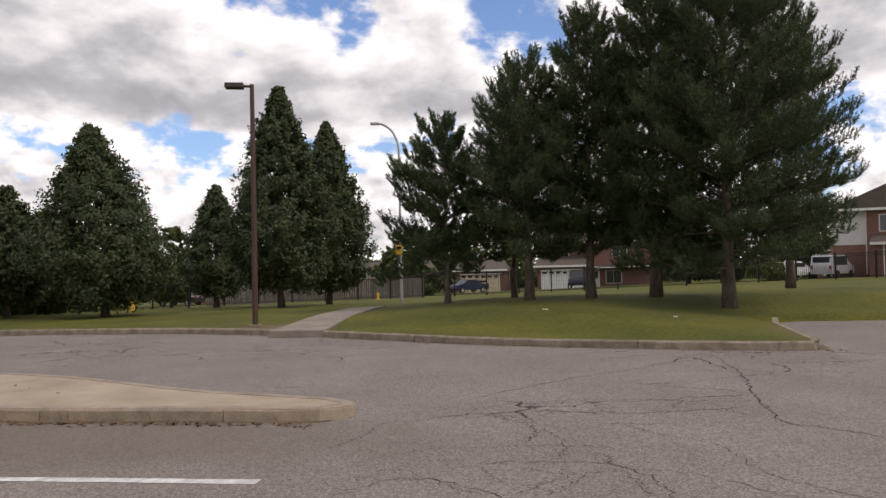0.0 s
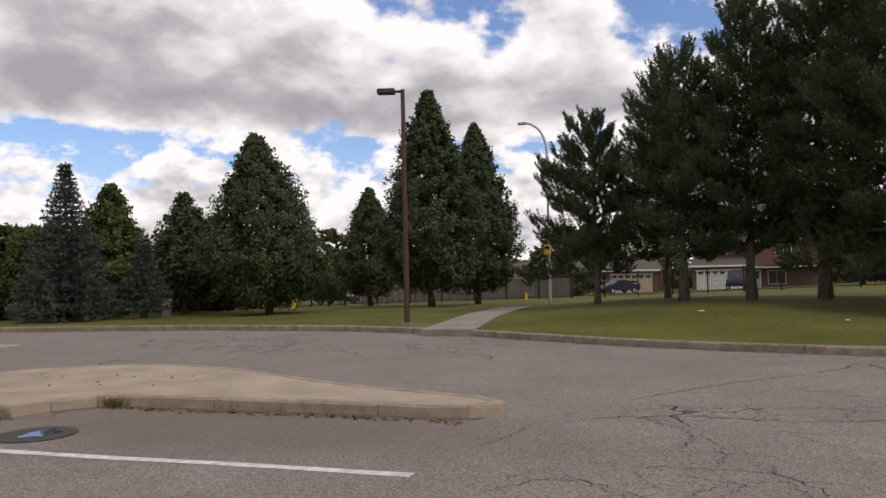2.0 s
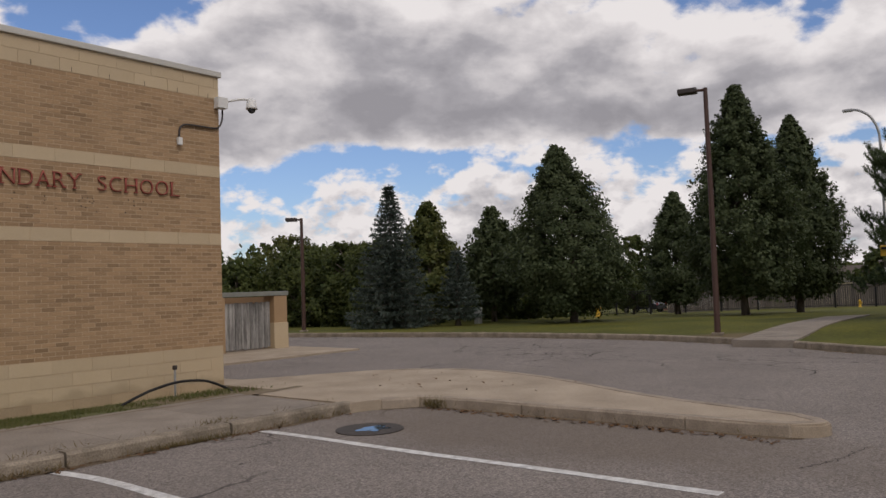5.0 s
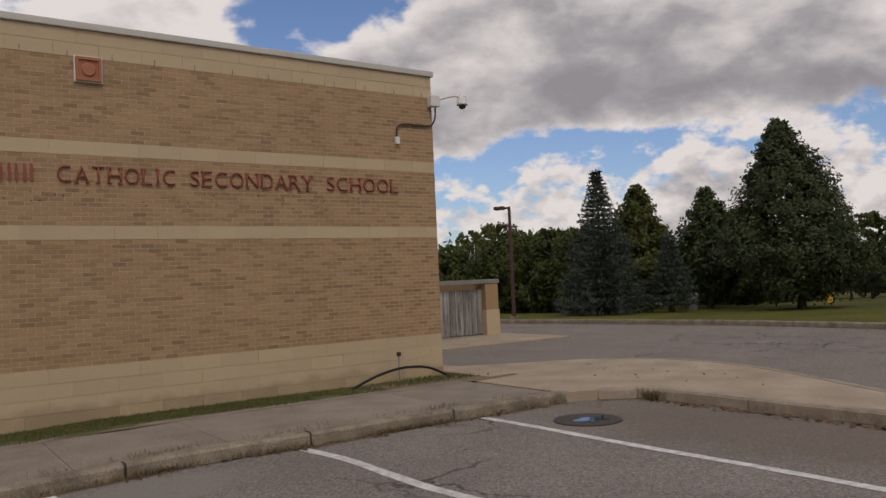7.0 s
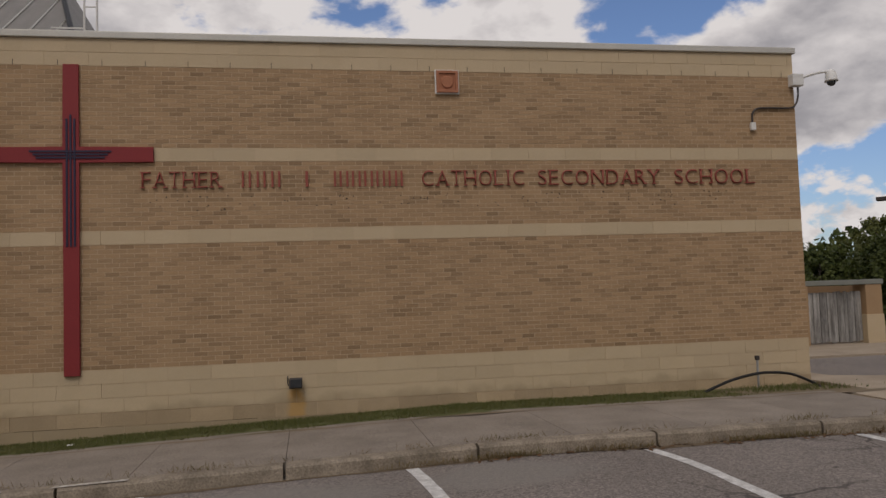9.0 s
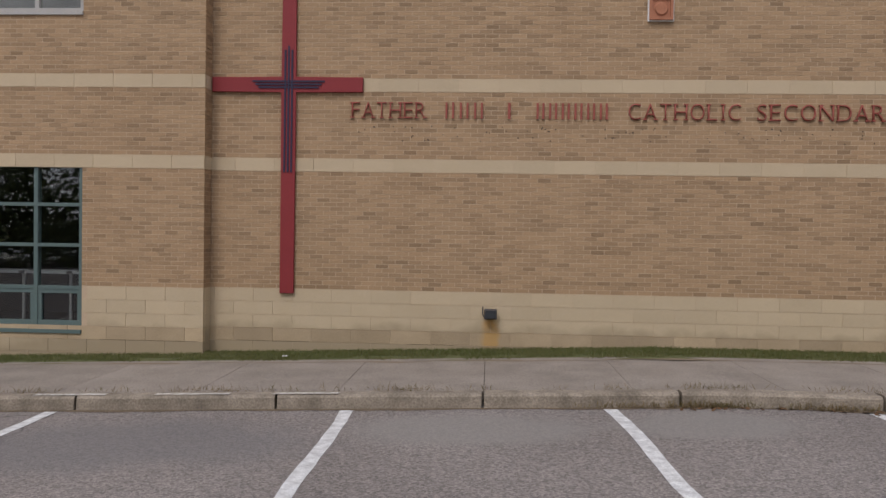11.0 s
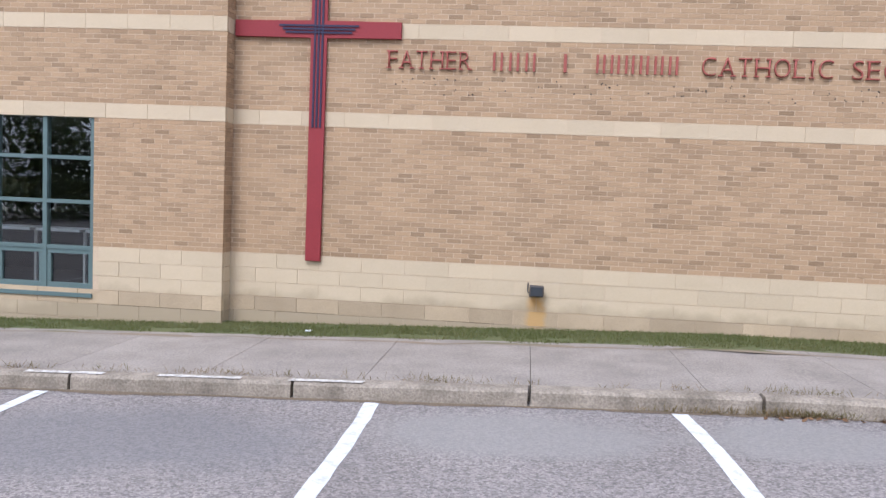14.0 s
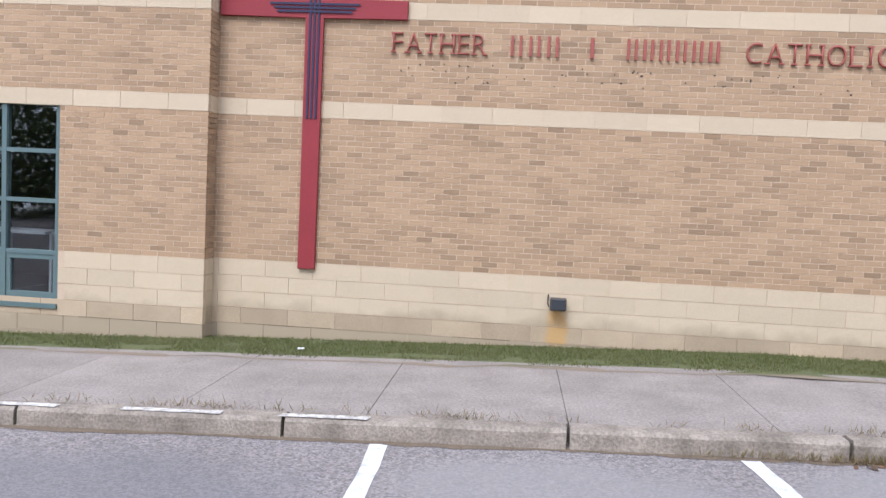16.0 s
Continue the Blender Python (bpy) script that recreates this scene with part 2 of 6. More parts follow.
# near-black on every face: the unlit interior's dimness is put into this colour
M_DARKROOM = material("painted_dim_room", (0.045, 0.045, 0.05), None, 0.9, 1, 20, 0.3, 0)
M_BLIND = material("blind", (0.30, 0.31, 0.32), None, 0.7, 2, 40, 0.2, 0)
M_ASPHALT = material("worn_asphalt", (0.222, 0.192, 0.170), (0.172, 0.148, 0.131), 0.95, 0.55, 90, 0.8, 0.6)


def crack_asphalt(m):
    """Fine branching cracks in worn patches, and pale and dark chips of stone."""
    t = m.node_tree
    b = t.nodes["Principled BSDF"]
    old = b.inputs["Base Color"].links[0].from_socket
    geo = t.nodes.new("ShaderNodeNewGeometry")
    nz = t.nodes.new("ShaderNodeTexNoise")
    nz.inputs["Scale"].default_value, nz.inputs["Detail"].default_value = 2.2, 5
    t.links.new(geo.outputs["Position"], nz.inputs["Vector"])
    warp = t.nodes.new("ShaderNodeMixRGB")
    warp.blend_type = "ADD"
    warp.inputs[0].default_value = 0.55
    t.links.new(geo.outputs["Position"], warp.inputs[1])
    t.links.new(nz.outputs["Color"], warp.inputs[2])
    total = None
    for scale, width, lo in ((0.62, 0.012, 0.50), (1.7, 0.020, 0.56)):
        vo = t.nodes.new("ShaderNodeTexVoronoi")
        vo.feature = "DISTANCE_TO_EDGE"
        vo.inputs["Scale"].default_value = scale
        mp = t.nodes.new("ShaderNodeMapping")
        mp.inputs["Scale"].default_value = (1.0, 0.55, 1.0)
        t.links.new(warp.outputs[0], mp.inputs[0])
        t.links.new(mp.outputs[0], vo.inputs["Vector"])
        line = t.nodes.new("ShaderNodeMapRange")
        line.inputs[1].default_value, line.inputs[2].default_value = width, width * 0.3
        t.links.new(vo.outputs["Distance"], line.inputs[0])
        area = t.nodes.new("ShaderNodeTexNoise")
        area.inputs["Scale"].default_value, area.inputs["Detail"].default_value = 0.16, 3
        t.links.new(geo.outputs["Position"], area.inputs["Vector"])
        am = t.nodes.new("ShaderNodeMapRange")
        am.inputs[1].default_value, am.inputs[2].default_value = lo, lo + 0.08
        t.links.new(area.outputs[0], am.inputs[0])
        mul = t.nodes.new("ShaderNodeMath")
        mul.operation = "MULTIPLY"
        t.links.new(line.outputs[0], mul.inputs[0])
        t.links.new(am.outputs[0], mul.inputs[1])
        if total is None:
            total = mul.outputs[0]
        else:
            mxx = t.nodes.new("ShaderNodeMath")
            mxx.operation = "MAXIMUM"
            t.links.new(total, mxx.inputs[0])
            t.links.new(mul.outputs[0], mxx.inputs[1])
            total = mxx.outputs[0]
    chips = t.nodes.new("ShaderNodeTexVoronoi")
    chips.inputs["Scale"].default_value = 58
    t.links.new(geo.outputs["Position"], chips.inputs["Vector"])
    sep = t.nodes.new("ShaderNodeSeparateColor")
    t.links.new(chips.outputs["Color"], sep.inputs[0])
    cr = t.nodes.new("ShaderNodeMapRange")
    cr.inputs[3].default_value, cr.inputs[4].default_value = 0.63, 1.42
    t.links.new(sep.outputs[0], cr.inputs[0])
    hs = t.nodes.new("ShaderNodeHueSaturation")
    t.links.new(old, hs.inputs["Color"])
    t.links.new(cr.outputs[0], hs.inputs["Value"])
    mix = t.nodes.new("ShaderNodeMixRGB")
    mix.inputs[2].default_value = (0.045, 0.038, 0.034, 1)
    t.links.new(total, mix.inputs[0])
    t.links.new(hs.outputs[0], mix.inputs[1])
    t.links.new(mix.outputs[0], b.inputs["Base Color"])


crack_asphalt(M_ASPHALT)
tint_where(M_ASPHALT, (-0.4, -6.8, 0), (1.3, 3.2, 9.0), (0.135, 0.105, 0.078), 0.6, 0.35, 1.2)
tint_where(M_ASPHALT, (-8.6, -4.5, 0), (1.1, 0.55, 9.0), (0.235, 0.215, 0.19), 0.7, 0.25, 1.5)
tint_where(M_ASPHALT, (-6.3, -4.4, 0), (0.9, 0.5, 9.0), (0.235, 0.215, 0.19), 0.7, 0.25, 1.5)
tint_where(M_ASPHALT, (-11.6, -5.0, 0), (1.6, 0.8, 9.0), (0.15, 0.14, 0.135), 0.6, 0.3, 1.5)
M_CRACK = material("asphalt_crack", (0.035, 0.03, 0.028), None, 1.0, 5, 60, 0.4, 0.1)
M_PAINT = material("worn_white_paint", (0.70, 0.69, 0.66), (0.34, 0.32, 0.30), 0.8, 11, 80, 0.75, 0.4)
M_KERBPAINT = material("rubbed_kerb_paint", (0.62, 0.58, 0.52), (0.27, 0.23, 0.18), 0.9, 20, 60, 1.0, 0.4)
M_ISLEKERB = material("stained_island_kerb", (0.37, 0.305, 0.235), (0.19, 0.155, 0.12), 0.95, 4.5, 70, 0.75, 0.6, vary=0.05)
M_WALK = material("grey_concrete", (0.285, 0.243, 0.20), (0.195, 0.165, 0.135), 0.95, 1.9, 50, 0.8, 0.5, vary=0.06)
M_KERB = material("kerb_concrete", (0.315, 0.262, 0.20), (0.165, 0.135, 0.10), 0.95, 4.0, 45, 0.95, 0.9, vary=0.06)
M_ISLAND = material("cream_concrete", (0.41, 0.335, 0.25), (0.28, 0.225, 0.165), 0.95, 1.3, 90, 0.85, 0.5)
M_GRASS = material("mown_grass", (0.112, 0.106, 0.011), (0.056, 0.064, 0.007), 0.95, 0.40, 9, 1.0, 0.8)
tint_where(M_GRASS, (13.0, -4.2, 0.1), (1.3, 1.2, 9.0), (0.15, 0.105, 0.06), 0.75, 0.35, 2.0)
tint_where(M_GRASS, (9.6, -17.6, 0.1), (2.2, 0.7, 9.0), (0.13, 0.10, 0.05), 0.7, 0.35, 2.0)
M_BLADE = leaf_material("grass_blades", (0.125, 0.148, 0.045), (0.185, 0.185, 0.075), 0.55)
M_DRYGRASS = leaf_material("dry_weeds", (0.235, 0.165, 0.085), (0.15, 0.125, 0.05), 0.3)
M_VERGE = material("worn_verge_grass", (0.115, 0.118, 0.045), (0.09, 0.10, 0.036), 1.0, 3, 45, 0.9, 0.7)
for vx in (-13.2, -10.4, -7.5, -5.2):
    tint_where(M_VERGE, (vx, -1.62, 0), (0.9, 0.16, 9.0), (0.24, 0.185, 0.125), 0.85, 0.3, 5)
tint_where(M_VERGE, (-9.0, -1.66, 0), (40.0, 0.17, 9.0), (0.22, 0.17, 0.115), 0.9, 0.35, 3.5)
tint_where(M_VERGE, (-0.6, -0.9, 0), (1.6, 0.9, 9.0), (0.20, 0.15, 0.10), 0.8, 0.4, 3)
M_SOIL = material("dry_soil", (0.17, 0.125, 0.08), (0.11, 0.08, 0.05), 1.0, 4, 60, 0.8, 0.6)
M_BARK = material("pine_bark", (0.17, 0.14, 0.115), (0.06, 0.047, 0.038), 0.95, 7, 40, 0.9, 0.9, stretch=(1, 1, 0.3))
M_PINE = leaf_material("pine_needles", (0.035, 0.057, 0.027), (0.098, 0.132, 0.056), 0.26)
M_LINDEN = leaf_material("linden_leaves", (0.046, 0.066, 0.026), (0.082, 0.102, 0.042), 0.28)
M_BLUESP = leaf_material("blue_spruce_needles", (0.045, 0.064, 0.051), (0.105, 0.130, 0.106), 0.2)
M_BUSH = leaf_material("bush_leaves", (0.038, 0.058, 0.015), (0.095, 0.112, 0.028), 0.25)
M_YELLOWLEAF = leaf_material("yellowing_leaves", (0.06, 0.08, 0.02), (0.125, 0.13, 0.035), 0.3)
M_POLE = material("brown_painted_pole", (0.085, 0.048, 0.038), None, 0.6, 2, 60, 0.4, 0.05)
M_LAMP = material("dark_lamp_housing", (0.06, 0.05, 0.045), None, 0.5, 3, 40, 0.3, 0)
M_GALV = material("galvanised_steel", (0.42, 0.42, 0.42), None, 0.5, 3, 50, 0.3, 0.05, metal=0.6)
M_BLACK = material("black_iron", (0.012, 0.012, 0.013), None, 0.5, 5, 50, 0.4, 0.05)
M_RUBBER = material("black_hose", (0.018, 0.017, 0.016), None, 0.6, 5, 50, 0.4, 0.05)
M_WOOD = material("weathered_grey_wood", (0.40, 0.385, 0.36), (0.10, 0.092, 0.085), 0.9, 9, 60, 0.9, 0.5, vary=0.25, stretch=(1, 1, 0.12))
M_FENCEWOOD = material("grey_board_fence", (0.15, 0.132, 0.115), (0.11, 0.095, 0.08), 0.9, 4, 40, 0.7, 0.3, vary=0.15, stretch=(1, 1, 0.2))
M_YELLOW = material("yellow_paint", (0.62, 0.38, 0.04), None, 0.6, 6, 50, 0.4, 0.1)
M_WHITE = material("white_plastic", (0.72, 0.71, 0.68), None, 0.5, 3, 50, 0.2, 0.03)
M_ORANGE = material("faded_orange_box", (0.40, 0.17, 0.095), (0.30, 0.12, 0.065), 0.8, 12, 70, 0.5, 0.1)
M_REDBRICK = material("red_house_brick", (0.19, 0.10, 0.078), (0.14, 0.075, 0.06), 0.9, 3, 14, 0.7, 0.2)
M_SIDING = material("pale_siding", (0.55, 0.53, 0.50), None, 0.7, 2, 30, 0.2, 0.05)
M_CREAMDOOR = material("cream_garage_door", (0.62, 0.52, 0.38), None, 0.6, 2, 30, 0.2, 0.03)
M_WHITEDOOR = material("white_garage_door", (0.74, 0.73, 0.71), None, 0.6, 2, 30, 0.2, 0.03)
M_SHINGLE = material("brown_shingles", (0.12, 0.095, 0.08), (0.08, 0.065, 0.055), 0.95, 3, 12, 0.7, 0.4)
M_TRIM = material("white_trim", (0.70, 0.68, 0.64), None, 0.6, 3, 40, 0.2, 0)
M_PANE = material("dark_house_window", (0.03, 0.035, 0.04), None, 0.08, 3, 40, 0.2, 0, spec=0.8)
M_TYRE = material("tyre_rubber", (0.015, 0.015, 0.015), None, 0.9, 5, 50, 0.3, 0)
M_ROOFMETAL = material("grey_metal_roof", (0.22, 0.205, 0.185), (0.15, 0.14, 0.125), 0.6, 1, 20, 0.5, 0.05, stretch=(4, 1, 1))
M_IRONLID = material("rusty_iron_lid", (0.07, 0.055, 0.045), (0.04, 0.033, 0.028), 0.6, 9, 60, 0.8, 0.4, metal=0.4)
M_PUDDLE = material("puddle_water", (0.05, 0.055, 0.06), None, 0.03, 2, 20, 0.1, 0.0, spec=1.0)
M_LITTER = material("dead_leaf_brown", (0.14, 0.075, 0.035), (0.08, 0.045, 0.02), 0.9, 20, 80, 0.6, 0.2, vary=0.3, island=True)

# ---- helpers for meshes ----


def mesh_object(name, verts, faces, mat, parent=None, smooth=False):
    me = bpy.data.meshes.new(name)
    me.from_pydata([tuple(v) for v in verts], [], faces)
    me.materials.append(mat)
    me.update()
    if smooth:
        me.polygons.foreach_set("use_smooth", [True] * len(me.polygons))
    ob = new(name, me)
    ob.parent = parent
    return ob


def part(name, bm, mat, parent=None, label="", smooth=False):
    me = bpy.data.meshes.new(name)
    bmesh.ops.recalc_face_normals(bm, faces=bm.faces)
    bm.to_mesh(me)
    bm.free()
    me.materials.append(mat)
    if smooth:
        me.polygons.foreach_set("use_smooth", [True] * len(me.polygons))
    ob = new(name, me)
    ob.parent = parent
    if label:
        tagged(ob, label)
    return ob


def empty(name, at=(0, 0, 0), label="", category="", group="", kind="", rz=0.0):
    ob = new(name)
    ob.matrix_basis = pose(*at, 0, 0, rz)
    return tagged(ob, label, category, group, kind)


BOXF = [(0, 3, 2, 1), (4, 5, 6, 7), (0, 1, 5, 4), (1, 2, 6, 5), (2, 3, 7, 6), (3, 0, 4, 7)]


def box(bm, x0, y0, z0, x1, y1, z1, bevel=0.0):
    vs = [bm.verts.new(p) for p in ((x0, y0, z0), (x1, y0, z0), (x1, y1, z0), (x0, y1, z0), (x0, y0, z1), (x1, y0, z1), (x1, y1, z1), (x0, y1, z1))]
    fs = [bm.faces.new([vs[i] for i in f]) for f in BOXF]
    if bevel:
        es = list({e for f in fs for e in f.edges})
        bmesh.ops.bevel(bm, geom=es, offset=bevel, segments=2, affect="EDGES", profile=0.5)
    return vs


def boxed(name, dims, mat, parent=None, label="", bevel=0.0):
    bm = bmesh.new()
    box(bm, *dims, bevel)
    return part(name, bm, mat, parent, label)


def tube(bm, pts, radii, seg=10, cap=True):
    """A round bar along points."""
    rings = []
    n = len(pts)
    pts = [Vector(p) for p in pts]
    for i, p in enumerate(pts):
        d = (pts[min(i + 1, n - 1)] - pts[max(i - 1, 0)]).normalized()
        a = d.cross(Vector((0, 0, 1)))
        a = Vector((1, 0, 0)) if a.length < 0.05 else a.normalized()
        b = d.cross(a)
        r = radii[i] if isinstance(radii, (list, tuple)) else radii
        rings.append([bm.verts.new(p + (a * math.cos(k * math.tau / seg) + b * math.sin(k * math.tau / seg)) * r) for k in range(seg)])
    for r0, r1 in zip(rings, rings[1:]):
        for k in range(seg):
            bm.faces.new((r0[k], r0[(k + 1) % seg], r1[(k + 1) % seg], r1[k]))
    if cap:
        bm.faces.new(rings[0])
        bm.faces.new(rings[-1])


def prism(bm, outline, z0, z1):
    """An upright slab over a flat outline."""
    lo = [bm.verts.new((x, y, z0)) for x, y in outline]
    hi = [bm.verts.new((x, y, z1)) for x, y in outline]
    n = len(outline)
    bm.faces.new(lo[::-1])
    top = bm.faces.new(hi)
    for i in range(n):
        bm.faces.new((lo[i], lo[(i + 1) % n], hi[(i + 1) % n], hi[i]))
    return top


def catmull(pts, steps=6):
    out = []
    n = len(pts)
    for i in range(n - 1):
        p0, p1, p2, p3 = (np.array(pts[max(0, min(n - 1, j))], float) for j in (i - 1, i, i + 1, i + 2))
        for s in range(steps):
            t = s / steps
            out.append(tuple(0.5 * ((2 * p1) + (-p0 + p2) * t + (2 * p0 - 5 * p1 + 4 * p2 - p3) * t * t + (-p0 + 3 * p1 - 3 * p2 + p3) * t ** 3)))
    out.append(tuple(float(v) for v in pts[-1]))
    return out


def quad_cloud(name, C, U, V, mat, parent=None):
    """Many small four-cornered leaves: centres, half lengths along and across."""
    C, U, V = (np.asarray(a, np.float32) for a in (C, U, V))
    n = len(C)
    co = np.empty((n, 4, 3), np.float32)
    co[:, 0], co[:, 1], co[:, 2], co[:, 3] = C - U, C + V, C + U, C - V
    me = bpy.data.meshes.new(name)
    me.vertices.add(4 * n)
    me.loops.add(4 * n)
    me.polygons.add(n)
    me.vertices.foreach_set("co", co.ravel())
    me.loops.foreach_set("vertex_index", np.arange(4 * n, dtype=np.int32))
    me.polygons.foreach_set("loop_start", np.arange(0, 4 * n, 4, dtype=np.int32))
    me.materials.append(mat)
    me.update()
    ob = new(name, me)
    ob.parent = parent
    return ob


def needle_cloud(name, P, D, V, mat, parent=None):
    """Many thin three-cornered needles: foot, reach and half width."""
    P, D, V = (np.asarray(a, np.float32) for a in (P, D, V))
    n = len(P)
    co = np.empty((n, 3, 3), np.float32)
    co[:, 0], co[:, 1], co[:, 2] = P - V, P + V, P + D
    me = bpy.data.meshes.new(name)
    me.vertices.add(3 * n)
    me.loops.add(3 * n)
    me.polygons.add(n)
    me.vertices.foreach_set("co", co.ravel())
    me.loops.foreach_set("vertex_index", np.arange(3 * n, dtype=np.int32))
    me.polygons.foreach_set("loop_start", np.arange(0, 3 * n, 3, dtype=np.int32))
    me.materials.append(mat)
    me.update()
    ob = new(name, me)
    ob.parent = parent
    return ob


def unit(a):
    return a / np.maximum(np.linalg.norm(a, axis=-1, keepdims=True), 1e-6)


# ---- ground ----


def lot_z(x):
    """Height of the asphalt: level, falling away beside the building."""
    return -0.05 if x > -6 else -0.05 + 0.034 * (x + 6)


def lawn_z(x, y):
    rise = 0.45 * math.exp(-((x - 19.5) / 10.0) ** 2) / (1 + math.exp(max(-40.0, min(40.0, (y + 7.5) / 1.6))))
    away = max(0.0, x - 24.0)
    side = min(max((x - 15.0) / 30.0, 0.0), 1.0) * (-0.03 * (y + 7.0) if y < -7 else -0.018 * (y + 7.0))
    z = 0.10 + rise - 0.02 * min(away, 75.0) + max(min(side, 0.85), -1.2)
    if y > 8:
        z -= 0.012 * min(y - 8, 60)
    if x < 24:
        d = nearest(x, y, KERB)[0]
        s = min(1.0, max(0.0, (d - 0.1) / 5.0))
        z = 0.095 + (z - 0.095) * s * s * (3 - 2 * s)
    return z


KERB = catmull([(4.0, 34.0), (8.0, 24.0), (10.6, 16.0), (11.6, 12.2), (12.5, 8.0), (13.2, 3.2), (13.15, -1.0), (12.75, -3.1), (11.75, -5.8), (10.4, -8.2), (9.2, -10.4), (8.4, -12.6), (7.8, -15.0), (7.55, -16.7)], 5)
KERB += [(7.65, -17.1), (8.0, -17.2), (10.5, -17.5), (12.8, -17.8), (14.6, -18.3), (14.9, -19.2), (14.8, -21.0), (15.0, -24.0), (15.3, -60.0)]
LOT = KERB + [(-60.0, -60.0), (-60.0, 34.0)]


def inside(x, y, poly):
    c = False
    for (x0, y0), (x1, y1) in zip(poly, poly[1:] + poly[:1]):
        if (y0 > y) != (y1 > y) and x < (x1 - x0) * (y - y0) / (y1 - y0) + x0:
            c = not c
    return c


def nearest(x, y, line):
    """Distance to a broken line and the nearest place on it."""
    a = np.array(line[:-1])
    d = np.array(line[1:]) - a
    p = np.array((x, y))
    s = np.clip(((p - a) * d).sum(1) / ((d * d).sum(1) + 1e-9), 0, 1)
    q = a + d * s[:, None]
    e = ((q - p) ** 2).sum(1)
    i = int(e.argmin())
    return math.sqrt(e[i]), (float(q[i, 0]), float(q[i, 1]))


def lawn():
    xs = [-2500, -800, -300, -120, -60, -40, -20, -5] + list(np.arange(2, 30, 0.5)) + list(np.arange(30, 62, 1.0)) + [65, 70, 76, 84, 95, 110, 140, 200, 400, 900, 2500]
    ys = [-2500, -900, -400, -200, -120, -90, -70, -60, -52] + list(np.arange(-46, -24, 1.0)) + list(np.arange(-24, 16, 0.5)) + list(np.arange(16, 40, 1.0)) + [42, 50, 60, 80, 120, 200, 400, 900, 2500]
    cells, used = [], {}
    for i in range(len(xs) - 1):
        for j in range(len(ys) - 1):
            cx, cy = (xs[i] + xs[i + 1]) / 2, (ys[j] + ys[j + 1]) / 2
            if -60 < cx < 16 and -60 < cy < 34 and inside(cx, cy, LOT):
                continue
            cells.append((i, j))
            for k in ((i, j), (i + 1, j), (i + 1, j + 1), (i, j + 1)):
                used[k] = used.get(k, 0) + 1
    index, verts = {}, []
    for k, n in used.items():
        x, y = xs[k[0]], ys[k[1]]
        edge = False
        if n < 4 and 2 < x < 17 and -46 < y < 33:
            d, spot = nearest(x, y, KERB)
            if d < 0.8:
                x, y = spot[0] + 0.05, spot[1]
                edge = y < -17.9 and x > 13.0
        index[k] = len(verts)
        lump = 0.03 * noise.noise(Vector((x * 0.5, y * 0.5, 0))) if abs(x) < 80 else 0
        verts.append((x, y, -0.16 if edge else lawn_z(x, y) + lump if x > 0 else -0.7 if x < -60 or y < -60 else 0.05))
    faces = [(index[(i, j)], index[(i + 1, j)], index[(i + 1, j + 1)], index[(i, j + 1)]) for i, j in cells]
    return tagged(mesh_object("ground", verts, faces, M_GRASS, smooth=True), "green mown lawn rising gently under the pines", "lawn", kind="structure")


def asphalt():
    xs = list(np.arange(-60, 16.6, 1.0))
    ys = [-62, -40, -25, -15, -8, -3, 5, 15, 36]
    verts = [(x, y, lot_z(x)) for x in xs for y in ys]
    n = len(ys)
    faces = [(i * n + j, (i + 1) * n + j, (i + 1) * n + j + 1, i * n + j + 1) for i in range(len(xs) - 1) for j in range(n - 1)]
    return tagged(mesh_object("road", verts, faces, M_ASPHALT), "worn grey asphalt of a parking lot", "asphalt", kind="structure")


lawn()
asphalt()


def kerb_run(parent, line, width, height, mat, piece=2.15, drop=0.12, gap=0.012, side=1.0):
    """Kerb stones end to end along a line; the stones lie on the line's outer side."""
    pts = [Vector((x, y, 0)) for x, y in line]
    cum = [0.0]
    for a, b in zip(pts, pts[1:]):
        cum.append(cum[-1] + (b - a).length)

    def at(s):
        s = min(max(s, 0), cum[-1])
        for i in range(len(pts) - 1):
            if s <= cum[i + 1] or i == len(pts) - 2:
                u = (s - cum[i]) / max(cum[i + 1] - cum[i], 1e-6)
                d = (pts[i + 1] - pts[i]).normalized()
                return pts[i].lerp(pts[i + 1], u), Vector((-d.y, d.x, 0)) * side
    count = max(1, round(cum[-1] / piece))
    for k in range(count):
        s0, s1 = cum[-1] * k / count + gap / 2, cum[-1] * (k + 1) / count - gap / 2
        bm = bmesh.new()
        rows = []
        wob = random.uniform(-0.008, 0.008)
        for q in range(5):
            p, nrm = at(s0 + (s1 - s0) * q / 4)
            zb = lot_z(p.x)
            prof = [(0.0, -drop), (0.012, height - 0.03), (0.035, height), (width, height), (width, -drop)]
            rows.append([bm.verts.new(p + nrm * (o + wob) + Vector((0, 0, zb + h + 0.004 * math.sin(9 * q + k)))) for o, h in prof])
        for a, b in zip(rows, rows[1:]):
            for i in range(5):
                bm.faces.new((a[i], a[(i + 1) % 5], b[(i + 1) % 5], b[i]))
        bm.faces.new(rows[0][::-1])
        bm.faces.new(rows[-1])
        part("kerb_stone", bm, mat, parent)


